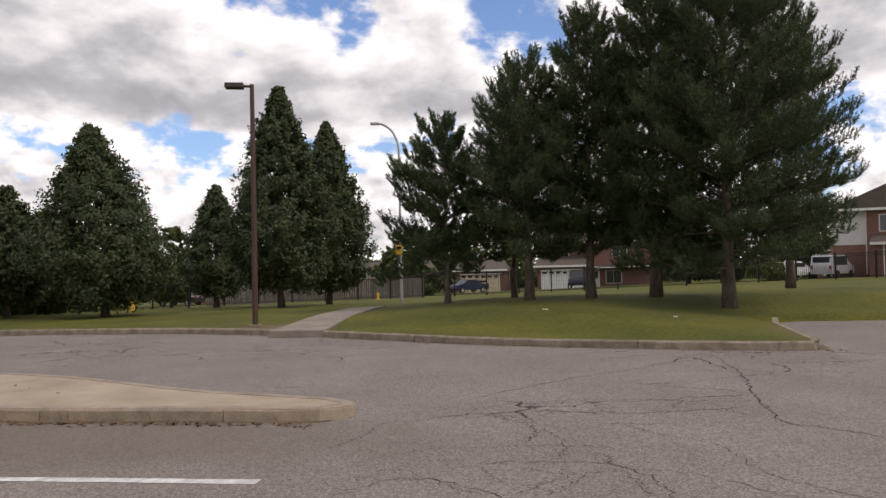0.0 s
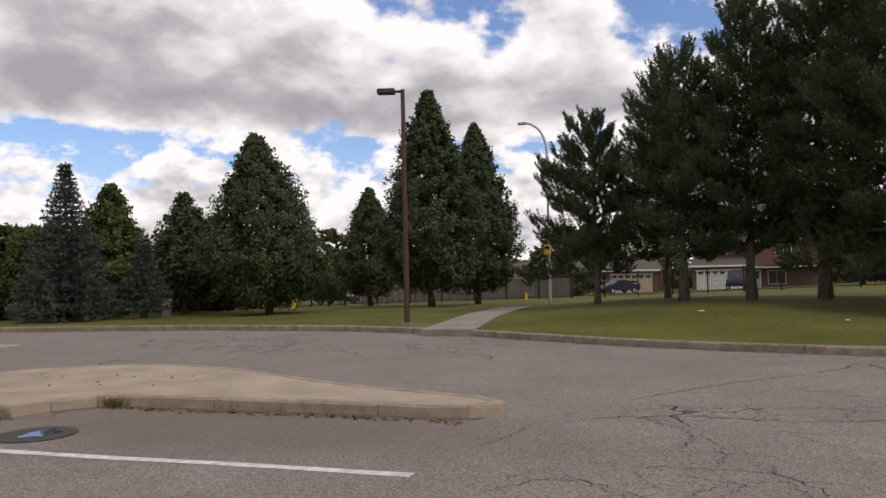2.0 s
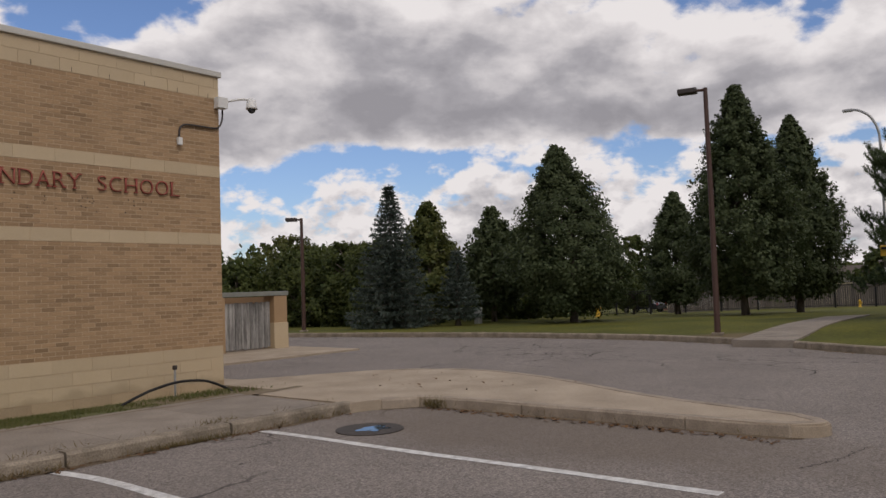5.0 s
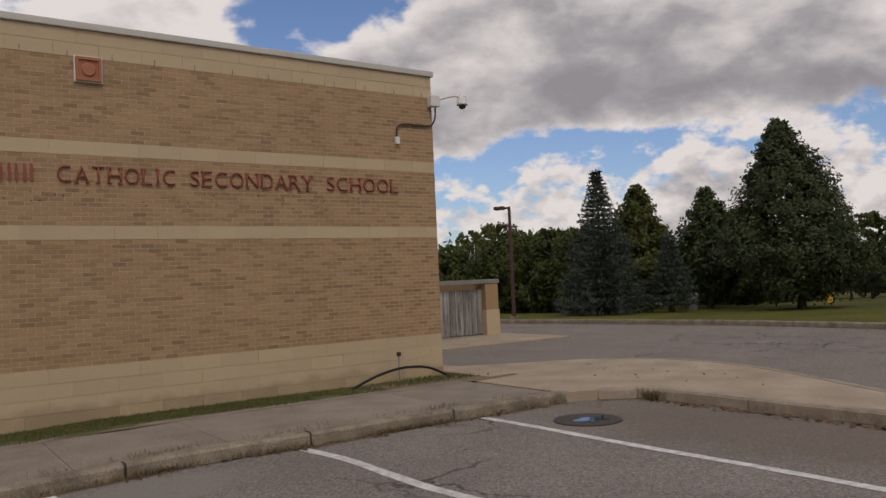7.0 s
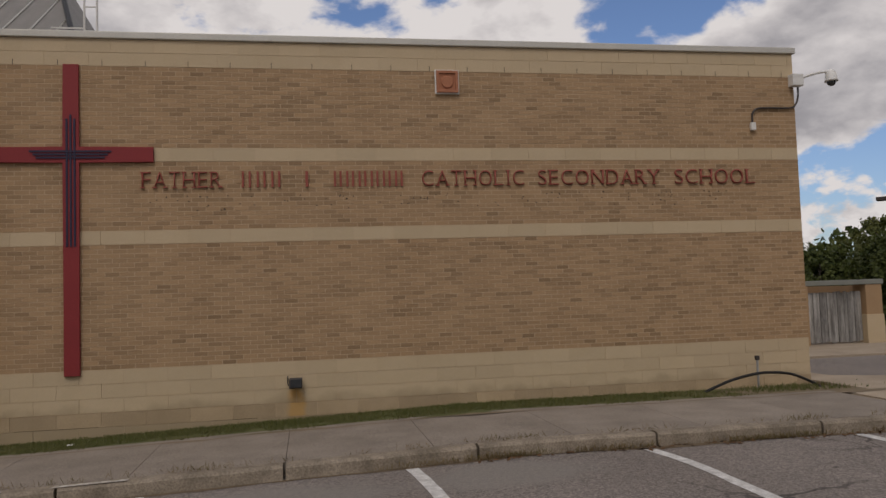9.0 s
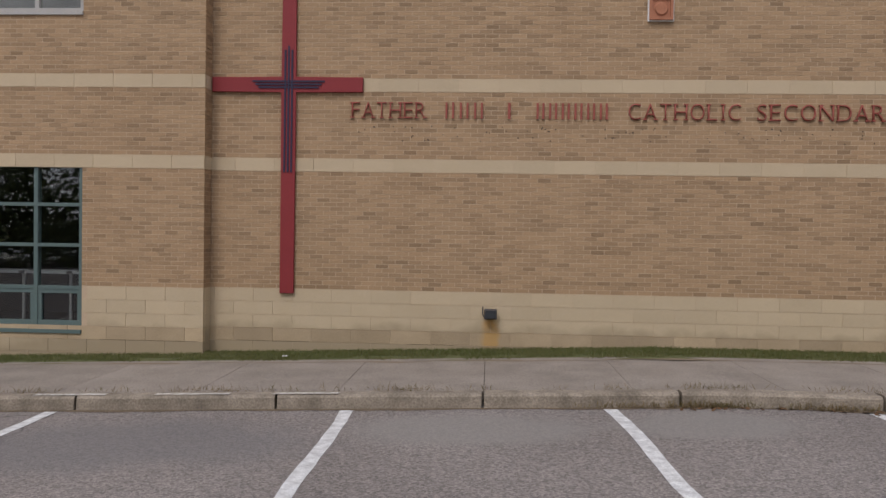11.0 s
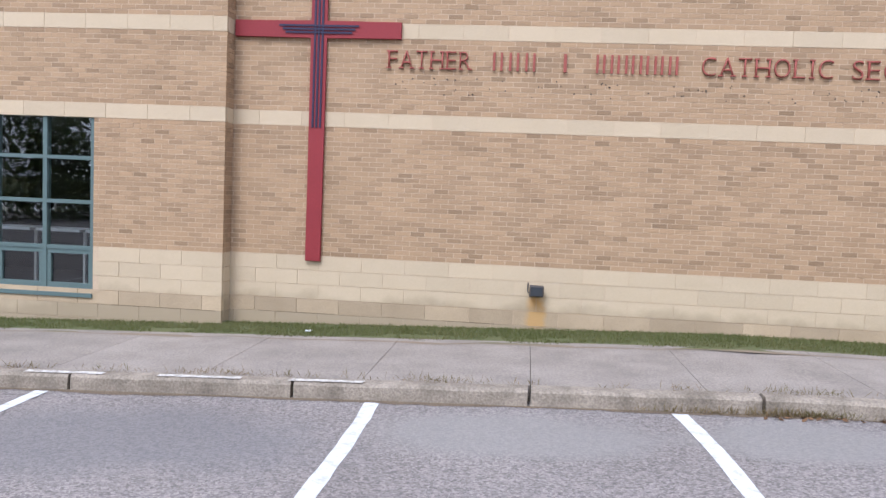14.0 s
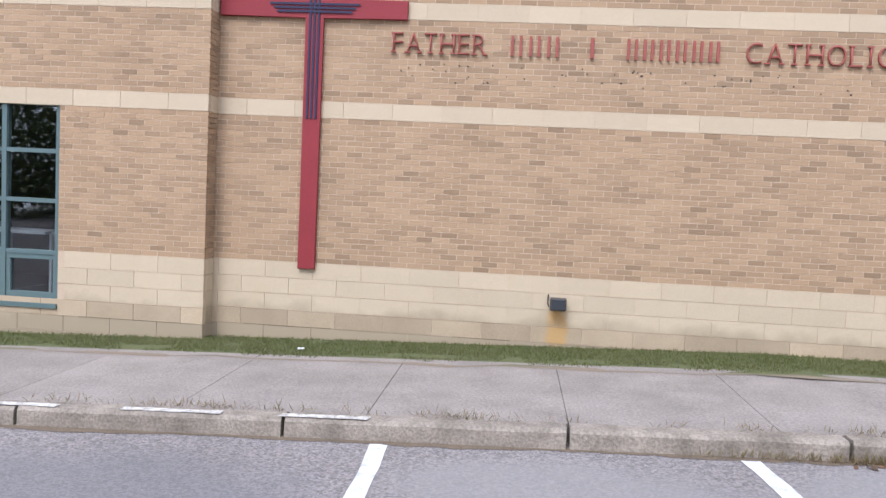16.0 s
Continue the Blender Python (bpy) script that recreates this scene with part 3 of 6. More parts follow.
lawn_kerb = empty("kerb_lawn", label="weathered concrete kerb edging the lawn", category="kerb", kind="structure")
kerb_run(lawn_kerb, KERB[5:-4], 0.17, 0.16, M_KERB, 2.6, side=1.0)
walk_kerb = empty("kerb_walk", label="weathered concrete kerb of the walkway with cracked joints", category="kerb", kind="structure")
KY = -3.70
kerb_run(walk_kerb, [(-29.93, KY), (-8.43, KY)], 0.19, 0.15, M_KERB, 2.15, gap=0.028, side=1.0)
kerb_run(walk_kerb, [(-8.43, KY), (-6.3, KY), (-6.0, KY), (-4.2, KY), (-2.4, KY - 0.01), (-0.45, KY - 0.04)], 0.19, 0.15, M_KERB, 2.0, gap=0.028, side=1.0)

for x0, x1 in ((-14.5, -13.75), (-13.2, -12.42), (-11.88, -11.08), (-10.62, -9.93)):
    verts = []
    for k in range(9):
        x = x0 + (x1 - x0) * k / 8
        verts += [(x + random.uniform(-0.01, 0.01), KY + o + random.uniform(-0.006, 0.006), lot_z(x) + 0.1575) for o in (0.03, 0.12)]
    o = mesh_object("kerb_paint", verts, [(2 * k, 2 * k + 2, 2 * k + 3, 2 * k + 1) for k in range(8)], M_KERBPAINT)
    tagged(o, "worn white paint dash on the kerb top", "road marking", "kerb paint dashes", "structure")

# walkway slabs between kerb and grass
pavement = empty("pavement", label="grey concrete walkway slabs along the school wall", category="walkway", kind="structure")
xj = [-8.42 + 1.55 * i for i in range(-14, 7)]
for x0, x1 in zip(xj, xj[1:]):
    x1 = min(x1, -0.55)
    if x1 - x0 < 0.3:
        continue
    bm = bmesh.new()
    vs = box(bm, x0 + 0.003, KY + 0.195, -0.1, x1 - 0.003, -1.36 + random.uniform(-0.02, 0.02), 0)
    for v in vs:
        v.co.z = lot_z(v.co.x) + (0.147 if v.co.z > -0.05 else -0.1)
    part("slab", bm, M_WALK, pavement)

# strip of earth under the grass beside the wall
verts, faces = [], []
gx = list(np.arange(-30, 0.9, 0.5))
for x in gx:
    e = -1.62 + 0.16 * noise.noise(Vector((x * 1.3, 0, 0)))
    for y, up in ((e, 0.150), (-1.2, 0.135), (-0.6, 0.095), (0.05, 0.065)):
        verts.append((x, y, lot_z(x) + up + (0.015 * noise.noise(Vector((x * 2, y * 2, 3))) if y > -1.3 and x < -0.6 else -0.0005)))
for i in range(len(gx) - 1):
    for j in range(3):
        faces.append((i * 4 + j, (i + 1) * 4 + j, (i + 1) * 4 + j + 1, i * 4 + j + 1))
tagged(mesh_object("ground_verge", verts, faces, M_VERGE), "strip of worn grass and earth along the school wall", "verge", kind="structure")

# concrete island joined to the walkway
ISLE = catmull([(-0.55, -3.72), (0.1, -4.0), (0.48, -4.5), (0.53, -6.1), (0.53, -7.5), (0.54, -8.9), (0.62, -9.42), (0.88, -9.62), (1.2, -9.4), (1.48, -8.6), (1.75, -7.7), (2.15, -6.75), (3.0, -5.2), (3.6, -3.7), (3.7, -2.3), (3.0, -1.0), (1.6, -0.15), (0.6, 0.4)], 4) + [(0.6, 8.0), (0.0, 8.0), (0.0, -1.5), (-0.55, -1.5)]
bm = bmesh.new()
top = prism(bm, ISLE, -0.3, 0.092)
bmesh.ops.bevel(bm, geom=list(top.edges), offset=0.025, segments=2, affect="EDGES")
tagged(part("pavement_island", bm, M_ISLAND), "pale concrete island with a rounded tip", "traffic island", kind="structure")

island_kerb = empty("kerb_island", label="stained concrete kerb round the traffic island", category="kerb", kind="structure")
ring = [Vector((x, y, 0)) for x, y in ISLE[3:61]]
shifted = []
for i, p in enumerate(ring):
    d = (ring[min(i + 1, len(ring) - 1)] - ring[max(i - 1, 0)]).normalized()
    shifted.append((p.x + 0.03 * d.y, p.y - 0.03 * d.x))
kerb_run(island_kerb, shifted, 0.17, 0.148, M_ISLEKERB, 2.4, gap=0.014, side=1.0)

# parking bay lines
for x, lean, sway in ((-2.05, 0.1, 0.015), (-4.60, 0.38, 0.06), (-7.15, 0.36, 0.028), (-9.82, 0.12, 0.015), (-12.95, 0.1, 0.015), (-15.6, 0.1, 0.015), (-18.2, 0.1, 0.015)):
    bm = bmesh.new()
    rows = []
    for k in range(25):
        s = k / 24
        y = -3.76 - 5.75 * s
        xc = x + lean * s + sway * math.sin(11 * s) * (1 - 0.5 * s)
        rows.append([bm.verts.new((xc + o + random.uniform(-0.006, 0.006), y, lot_z(xc + o) + 0.004)) for o in (-0.065, 0.065)])
    for a, b in zip(rows, rows[1:]):
        bm.faces.new((a[0], a[1], b[1], b[0]))
    tagged(part("parking_line", bm, M_PAINT), "worn white painted parking bay line on asphalt", "road marking", "parking lines", "structure")

# ---- school building ----
Z_PL, Z_B2, Z_B2T, Z_B1, Z_B1T, Z_TOP, Z_END = 0.78, 2.55, 2.75, 3.75, 3.95, 5.15, 5.55
XL, YP = -12.62, -0.28
COURSE = 0.2 / 3

wall_front = boxed("wall_front", (XL - 0.1, 0.0028, -0.9, 0.0, 0.35, Z_END), M_MORTAR)
tagged(wall_front, "tan brick school wall with cream block bands and plinth", "wall", kind="structure")
wall_side = boxed("wall_side", (-0.35, 0.352, -0.9, -0.003, 22.0, Z_END), M_BRICK_I)
tagged(wall_side, "plain tan brick side wall of the school", "wall", kind="structure")
wall_pier = empty("wall_pier", label="projecting tan brick block with windows beside the main wall", category="wall", kind="structure")


def brick_mesh(w, h, d):
    me = bpy.data.meshes.new("brick")
    me.from_pydata([(0, 0, 0), (w, 0, 0), (w, d, 0), (0, d, 0), (0, 0, h), (w, 0, h), (w, d, h), (0, d, h)], [], BOXF)
    return me


def brick_field(parent, x0, x1, z0, z1, y, mat_i, near=None, holes=(), along="x"):
    """Courses of bricks; those inside near are pieces of their own."""
    verts, faces, single = [], [], 0
    shared = brick_mesh(0.19, COURSE - 0.010, 0.05)
    shared.materials.append(M_BRICK)
    rng = random.Random(int(abs(x0 * 31 + z0 * 17)))
    rows = round((z1 - z0) / COURSE)
    step = (z1 - z0) / rows
    for r in range(rows):
        z = z0 + r * step + 0.005
        u = x1 - (0.1 if r % 2 else 0.0)
        spans = [(x1 - 0.09, x1)] if r % 2 else []
        while u > x0 + 0.02:
            spans.append((max(u - 0.19, x0), u))
            u -= 0.2
        for hx0, hx1, hz0, hz1 in holes:
            if hz0 - 0.01 < z + 0.03 < hz1:
                spans = [s for a, b in spans for s in ((a, min(b, hx0)), (max(a, hx1), b)) if s[1] - s[0] > 0.004]
        for a, b in spans:
            if any(hx0 < (a + b) / 2 < hx1 and hz0 < z + 0.03 < hz1 for hx0, hx1, hz0, hz1 in holes):
                continue
            dy = rng.uniform(-0.0014, 0.0014)
            if near and near[0] < a and b < near[1] and near[2] <= z < near[3] and abs(b - a - 0.19) < 1e-6 and single < 300:
                ob = new("brick", shared)
                ob.location = (a, y + dy, z)
                ob.parent = parent
                single += 1
                continue
            k = len(verts)
            h = COURSE - 0.010
            if along == "x":
                verts += [(a, y + dy, z), (b, y + dy, z), (b, y + 0.05, z), (a, y + 0.05, z), (a, y + dy, z + h), (b, y + dy, z + h), (b, y + 0.05, z + h), (a, y + 0.05, z + h)]
            else:
                verts += [(y - dy, a, z), (y - dy, b, z), (y - 0.05, b, z), (y - 0.05, a, z), (y - dy, a, z + h), (y - dy, b, z + h), (y - 0.05, b, z + h), (y - 0.05, a, z + h)]
            faces += [tuple(k + i for i in f) for f in BOXF]
    ob = mesh_object("brickwork", verts, faces, mat_i, parent)
    tagged(ob, kind="stuff")
    return ob


def block_row(parent, x0, x1, z0, z1, y, length=0.6, shift=0.0, holes=(), joint=0.006, proud=0.0, mat=None):
    """One course of cream blocks, each a piece of its own."""
    u = x1 + shift
    shapes = {}
    while u > x0 + 0.01:
        a, b = max(u - length, x0), min(u, x1)
        u -= length
        if b - a < 0.03 or any(hx0 < (a + b) / 2 < hx1 and hz0 < (z0 + z1) / 2 < hz1 for hx0, hx1, hz0, hz1 in holes):
            continue
        for hx0, hx1, hz0, hz1 in holes:
            if hz0 - 0.02 < (z0 + z1) / 2 < hz1:
                if a < hx1 < b:
                    a = hx1
                if a < hx0 < b:
                    b = hx0
        key = round(b - a, 3)
        if key not in shapes:
            shapes[key] = brick_mesh(key - joint, z1 - z0 - joint, 0.08)
            shapes[key].materials.append(mat or M_BLOCK)
        ob = new("block", shapes[key])
        ob.location = (a + joint / 2, y - proud + random.uniform(-0.0015, 0.0015), z0 + joint / 2)
        ob.parent = parent


# main wall
for z0, z1, near in ((Z_PL, Z_B2, (-11.2, -7.0, Z_PL, Z_PL + 15 * COURSE)), (Z_B2T, Z_B1, None), (Z_B1T, Z_TOP, None)):
    brick_field(wall_front, XL, 0.0, z0, z1, 0.0, M_BRICK_I, near)
block_row(wall_front, XL, 0.0, Z_B2, Z_B2T, 0.0, shift=0.35, proud=0.003)
block_row(wall_front, XL, 0.0, Z_B1, Z_B1T, 0.0, shift=0.12, proud=0.003)
for k in range(6):
    block_row(wall_front, XL, 0.0, Z_PL - 0.2 * (k + 1), Z_PL - 0.2 * k, 0.0, shift=0.3 * (k % 2) + 0.05, proud=0.003 if k < 3 else 0.006, mat=M_BLOCK2 if k == 3 else None)
for k in range(2):
    block_row(wall_front, XL, 0.0, Z_TOP + 0.2 * k, Z_TOP + 0.2 * (k + 1), 0.0, shift=0.2 + 0.3 * k, proud=0.003)

for k in range(21):
    boxed("weep_slit", (-0.22 - 0.6 * k, -0.0045, Z_TOP + 0.004, -0.212 - 0.6 * k, 0.03, Z_TOP + 0.085), M_BLACK, wall_front)

# projecting block on the left
WIN = (-17.42, -14.485, 0.12, 2.61)
WIN2 = (-17.42, -14.485, 4.87, 6.20)
PH = 7.35
HX = [WIN, WIN2]
for dims in ((-30, YP + 0.0028, -1.4, WIN[0], 0.0, PH), (WIN[1], YP + 0.0028, -1.4, XL - 0.012, 0.0, PH), (WIN[0], YP + 0.0028, -1.4, WIN[1], 0.0, WIN[2]), (WIN[0], YP + 0.0028, WIN[3], WIN[1], 0.0, WIN2[2]), (WIN[0], YP + 0.0028, WIN2[3], WIN[1], 0.0, PH), (WIN[0], YP + 0.0028, WIN2[2], WIN2[0], 0.0, WIN2[3]), (WIN2[1], YP + 0.0028, WIN2[2], WIN[1] + 0.0, 0.0, WIN2[3])):
    if dims[3] - dims[0] > 0.001:
        boxed("wall_core", dims, M_MORTAR, wall_pier)
XP0 = -19.0
for z0, z1 in ((Z_PL, Z_B2), (Z_B2T, Z_B1), (Z_B1T, PH - 0.4)):
    brick_field(wall_pier, XP0, XL, z0, z1, YP, M_BRICK_I, (WIN[1], XL, Z_PL, Z_B2) if z0 < 1 else None, holes=HX)
    brick_field(wall_pier, YP + 0.055, 0.0, z0, z1, XL, M_BRICK_I, along="y")
for z0, sh in ((Z_B2, 0.1), (Z_B1, 0.4), (PH - 0.4, 0.2), (PH - 0.2, 0.5)):
    block_row(wall_pier, XP0, XL, z0, z0 + 0.2, YP, shift=sh, holes=HX, proud=0.003)
    boxed("return_block", (XL - 0.06, YP + 0.07, z0 + 0.003, XL + 0.002, -0.002, z0 + 0.197), M_BLOCK, wall_pier)
for k in range(7):
    z0 = Z_PL - 0.2 * (k + 1)
    block_row(wall_pier, XP0, XL, z0, z0 + 0.2, YP, shift=0.3 * (k % 2) + 0.02, holes=HX, proud=0.003 if k < 3 else 0.006, mat=M_BLOCK2 if k == 3 else None)
    boxed("return_block", (XL - 0.06, YP + 0.07, z0 + 0.003, XL + 0.002, -0.002, z0 + 0.197), M_BLOCK, wall_pier)

for x0, x1, y in ((-12.2, -11.1, 0.0), (-9.6, -8.9, 0.0), (-7.1, -5.9, 0.0), (-4.6, -3.9, 0.0), (-14.2, -12.7, YP)):
    boxed("joint_crack", (x0, y - 0.0075, Z_PL - 0.803, x1, y + 0.02, Z_PL - 0.798), M_SOIL, wall_front if y == 0.0 else wall_pier)

# roof, coping and the taller roof behind
roof_slab = boxed("ceiling_roof", (XL - 17, 0.36, Z_END - 0.45, -0.36, 22, Z_END - 0.25), M_ROOFMETAL)
tagged(roof_slab, "flat grey school roof", "roof", kind="structure")
cop = boxed("trim_coping", (XL + 0.003, -0.045, Z_END + 0.002, 0.045, 0.40, Z_END + 0.105), M_CAP, bevel=0.012)
tagged(cop, "pale metal coping along the parapet", "coping", kind="structure")
cop2 = boxed("trim_coping_tall", (-30, YP - 0.045, PH + 0.002, XL + 0.045, 0.2, PH + 0.105), M_CAP, bevel=0.012)
tagged(cop2, "pale metal coping on the taller block", "coping", kind="structure")
tall = empty("wall_tall_roof", label="grey sloping metal roof rising behind the parapet", category="roof", kind="structure")
boxed("tall_wall", (-30, 5.5, 4.9, -13.1, 20, 6.3), M_BRICK_I, tall)
bm = bmesh.new()
for q in ((-30.5, 5.0, 6.2), (-12.55, 5.0, 6.2), (-12.55, 21, 6.2), (-30.5, 21, 6.2), (-30.5, 12.5, 11.6), (-15.25, 12.5, 11.6), (-15.25, 13.5, 11.6), (-30.5, 13.5, 11.6)):
    bm.verts.new(q)
bm.verts.ensure_lookup_table()
for f in BOXF:
    bm.faces.new([bm.verts[i] for i in f])
part("metal_roof", bm, M_ROOFMETAL, tall)
for k in range(30):
    x0 = -12.75 - 0.6 * k
    f = 1.0 if x0 <= -15.25 else (-12.55 - x0) / 2.7
    bm = bmesh.new()
    tube(bm, [(x0, 4.98, 6.22), (x0, 5.0 + 7.5 * f, 6.2 + 5.4 * f + 0.02)], 0.025, 4)
    part("roof_seam", bm, M_CAP, tall)
bm = bmesh.new()
tube(bm, [(-12.55, 4.96, 6.25), (-15.25, 12.46, 11.65)], 0.07, 6)
part("ridge_trim", bm, M_BLACK, tall, "dark roof edge trim")
mast = empty("antenna_mast", (-12.33, 4.6, 5.3), "thin pale lattice mast standing on the flat roof", "mast")
for dx in (-0.12, 0.12):
    bm = bmesh.new()
    tube(bm, [(dx, 0, 0), (dx, 0, 5.5)], 0.022, 6)
    part("upright", bm, M_TRIM, mast)
for k in range(11):
    boxed("rung", (-0.12, -0.012, 0.4 + 0.5 * k, 0.12, 0.012, 0.424 + 0.5 * k), M_TRIM, mast)
boxed("side_arm", (-0.75, -0.012, 1.55, -0.12, 0.012, 1.58), M_TRIM, mast)
boxed("side_arm", (-0.75, -0.012, 1.95, -0.12, 0.012, 1.98), M_TRIM, mast)

# ---- windows ----


def grid_window(name, win, y, cols, zs, frame_mat, label, low_awning=True):
    w = empty(name, label=label, category="window", kind="structure")
    x0, x1, z0, z1 = win
    step = (x1 - x0) / cols
    bm = bmesh.new()
    box(bm, x0, y - 0.004, z0, x1, y + 0.10, z0 + 0.06)
    box(bm, x0, y - 0.004, z1 - 0.05, x1, y + 0.10, z1)
    for i in range(cols + 1):
        xc = min(max(x0 + step * i, x0 + 0.03), x1 - 0.03)
        box(bm, xc - 0.03, y - 0.002, z0 + 0.06, xc + 0.03, y + 0.10, z1 - 0.05)
    for z in zs:
        for i in range(cols):
            box(bm, x0 + step * i + 0.032, y, z - 0.025, x0 + step * (i + 1) - 0.032, y + 0.09, z + 0.025)
    part("window_frame", bm, frame_mat, w)
    zz = [z0 + 0.06] + list(zs) + [z1 - 0.05]
    for i in range(cols):
        for j in range(len(zz) - 1):
            a, b = x0 + step * i + 0.03, x0 + step * (i + 1) - 0.03
            if low_awning and j == 0:
                bm = bmesh.new()
                for d in ((a, zz[j], b, zz[j] + 0.07), (a, zz[j + 1] - 0.09, b, zz[j + 1] - 0.025), (a, zz[j] + 0.07, a + 0.06, zz[j + 1] - 0.09), (b - 0.06, zz[j] + 0.07, b, zz[j + 1] - 0.09)):
                    box(bm, d[0] + 0.002, y + 0.012, d[1] + 0.002, d[2] - 0.002, y + 0.06, d[3] - 0.002)
                part("sash", bm, frame_mat, w)
            p = boxed("pane", (a, y + 0.045, zz[j], b, y + 0.053, zz[j + 1]), M_GLASS, w)
            p.visible_shadow = False
    return w


w1 = grid_window("window_1", WIN, YP + 0.03, 4, (0.745, 1.385, 1.995), M_TEAL, "tall teal-framed window with dark panes")
boxed("window_sill", (WIN[0], YP - 0.03, WIN[2] - 0.06, WIN[1], YP + 0.03, WIN[2] - 0.002), M_TEAL, w1)
w2 = grid_window("window_2", WIN2, YP + 0.03, 4, (5.53,), M_GREYFRAME, "upper window with pale grey frames", False)
boxed("window_sill", (WIN2[0], YP - 0.03, WIN2[2] - 0.05, WIN2[1], YP + 0.03, WIN2[2] - 0.002), M_GREYFRAME, w2)
# plain room shells, their gloom painted in as a near-black surface colour
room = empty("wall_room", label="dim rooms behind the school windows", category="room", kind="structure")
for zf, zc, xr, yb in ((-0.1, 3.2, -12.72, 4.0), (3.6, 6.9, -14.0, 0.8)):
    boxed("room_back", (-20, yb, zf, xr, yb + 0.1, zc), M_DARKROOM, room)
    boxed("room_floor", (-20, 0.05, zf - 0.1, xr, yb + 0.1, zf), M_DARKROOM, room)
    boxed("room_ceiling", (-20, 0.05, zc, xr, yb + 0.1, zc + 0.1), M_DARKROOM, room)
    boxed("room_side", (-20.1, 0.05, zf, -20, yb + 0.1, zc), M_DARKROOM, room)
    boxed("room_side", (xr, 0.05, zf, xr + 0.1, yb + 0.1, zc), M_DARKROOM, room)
for i in range(3):
    st = empty("stacked_table", (-14.75 - 0.8 * i, 0.6, 0.9), "folded table standing behind the window", "table", "tables in the room")
    boxed("tabletop", (-0.35, -0.02, 0, 0.35, 0.5, 0.04), M_BLIND, st)
    for dx in (-0.3, 0.3):
        boxed("leg", (dx - 0.02, 0.2, -1.0, dx + 0.02, 0.24, 0), M_GALV, st)

# ---- fittings on the school wall ----
cross = empty("cross", (0, 0, 0), "tall red steel cross with dark blue inlay on brick wall", "cross")
bm = bmesh.new()
CX, CH = -11.43, 0.105
outline = [(CX - CH, 0.71), (CX + CH, 0.71), (CX + CH, 3.735), (-10.31, 3.735), (-10.31, 3.955), (CX + CH, 3.955), (CX + CH, 5.155), (CX - CH, 5.155), (CX - CH, 3.955), (-12.60, 3.955), (-12.60, 3.735), (CX - CH, 3.735)]
fr = [bm.verts.new((x, -0.06, z)) for x, z in outline]
bk = [bm.verts.new((x, -0.004, z)) for x, z in outline]
bm.faces.new(fr)
for i in range(12):
    bm.faces.new((fr[i], fr[(i + 1) % 12], bk[(i + 1) % 12], bk[i]))
bmesh.ops.bevel(bm, geom=[e for e in bm.edges if abs(e.verts[0].co.y + 0.06) < 1e-4 and abs(e.verts[1].co.y + 0.06) < 1e-4], offset=0.006, segments=1, affect="EDGES")
part("cross_body", bm, M_RED, cross)
for dx in (-0.052, 0.0, 0.052):
    lift = 0.0 if dx else 0.12
    boxed("inlay_bar", (CX + dx - 0.014, -0.072, 2.53 + (0.0 if dx else 0.0), CX + dx + 0.014, -0.058, 4.36 + lift * 0.5), M_NAVY, cross, "dark blue inlay bar", 0.003)
for dz, hw in ((-0.045, 0.46), (0.0, 0.50), (0.045, 0.55)):
    boxed("inlay_bar", (CX - hw, -0.0755, 3.845 + dz - 0.013, CX + hw, -0.0725, 3.845 + dz + 0.013), M_NAVY, cross, "dark blue inlay bar")

# raised lettering
SERIF = {"F": ((0.09, 0), (0.09, 1)), "A": ((0.06, 0), (0.94, 0)), "T": ((0.5, 0),), "H": ((0.1, 0), (0.1, 1), (0.9, 0), (0.9, 1)), "E": ((0.09, 0), (0.09, 1)), "R": ((0.09, 0), (0.09, 1), (0.93, 0)), "L": ((0.1, 0), (0.1, 1)), "I": ((0.5, 0), (0.5, 1)), "N": ((0.1, 0), (0.1, 1), (0.9, 1)), "D": ((0.09, 0), (0.09, 1)), "Y": ((0.5, 0), (0.06, 1), (0.94, 1))}
WIDTHS = {"F": 0.72, "A": 0.98, "T": 0.86, "H": 1.0, "E": 0.76, "R": 0.88, "L": 0.76, "O": 1.06, "I": 0.34, "C": 0.95, "S": 0.68, "N": 1.02, "D": 1.0, "Y": 0.92}
HL = 0.235
LZ = 3.36
sign = empty("wall_lettering", label="raised brown-red serif lettering fixed to the brick wall", category="sign")


def glyph(ch):
    cu = bpy.data.curves.new("glyph", "FONT")
    cu.body, cu.size, cu.extrude = ch, 1.0, 0.0
    cu.offset = -0.018
    tmp = new("glyph", cu)
    dg = bpy.context.evaluated_depsgraph_get()
    me = bpy.data.meshes.new_from_object(tmp.evaluated_get(dg))
    bpy.data.objects.remove(tmp)
    bpy.data.curves.remove(cu)
    bm = bmesh.new()
    bm.from_mesh(me)
    bpy.data.meshes.remove(me)
    return bm


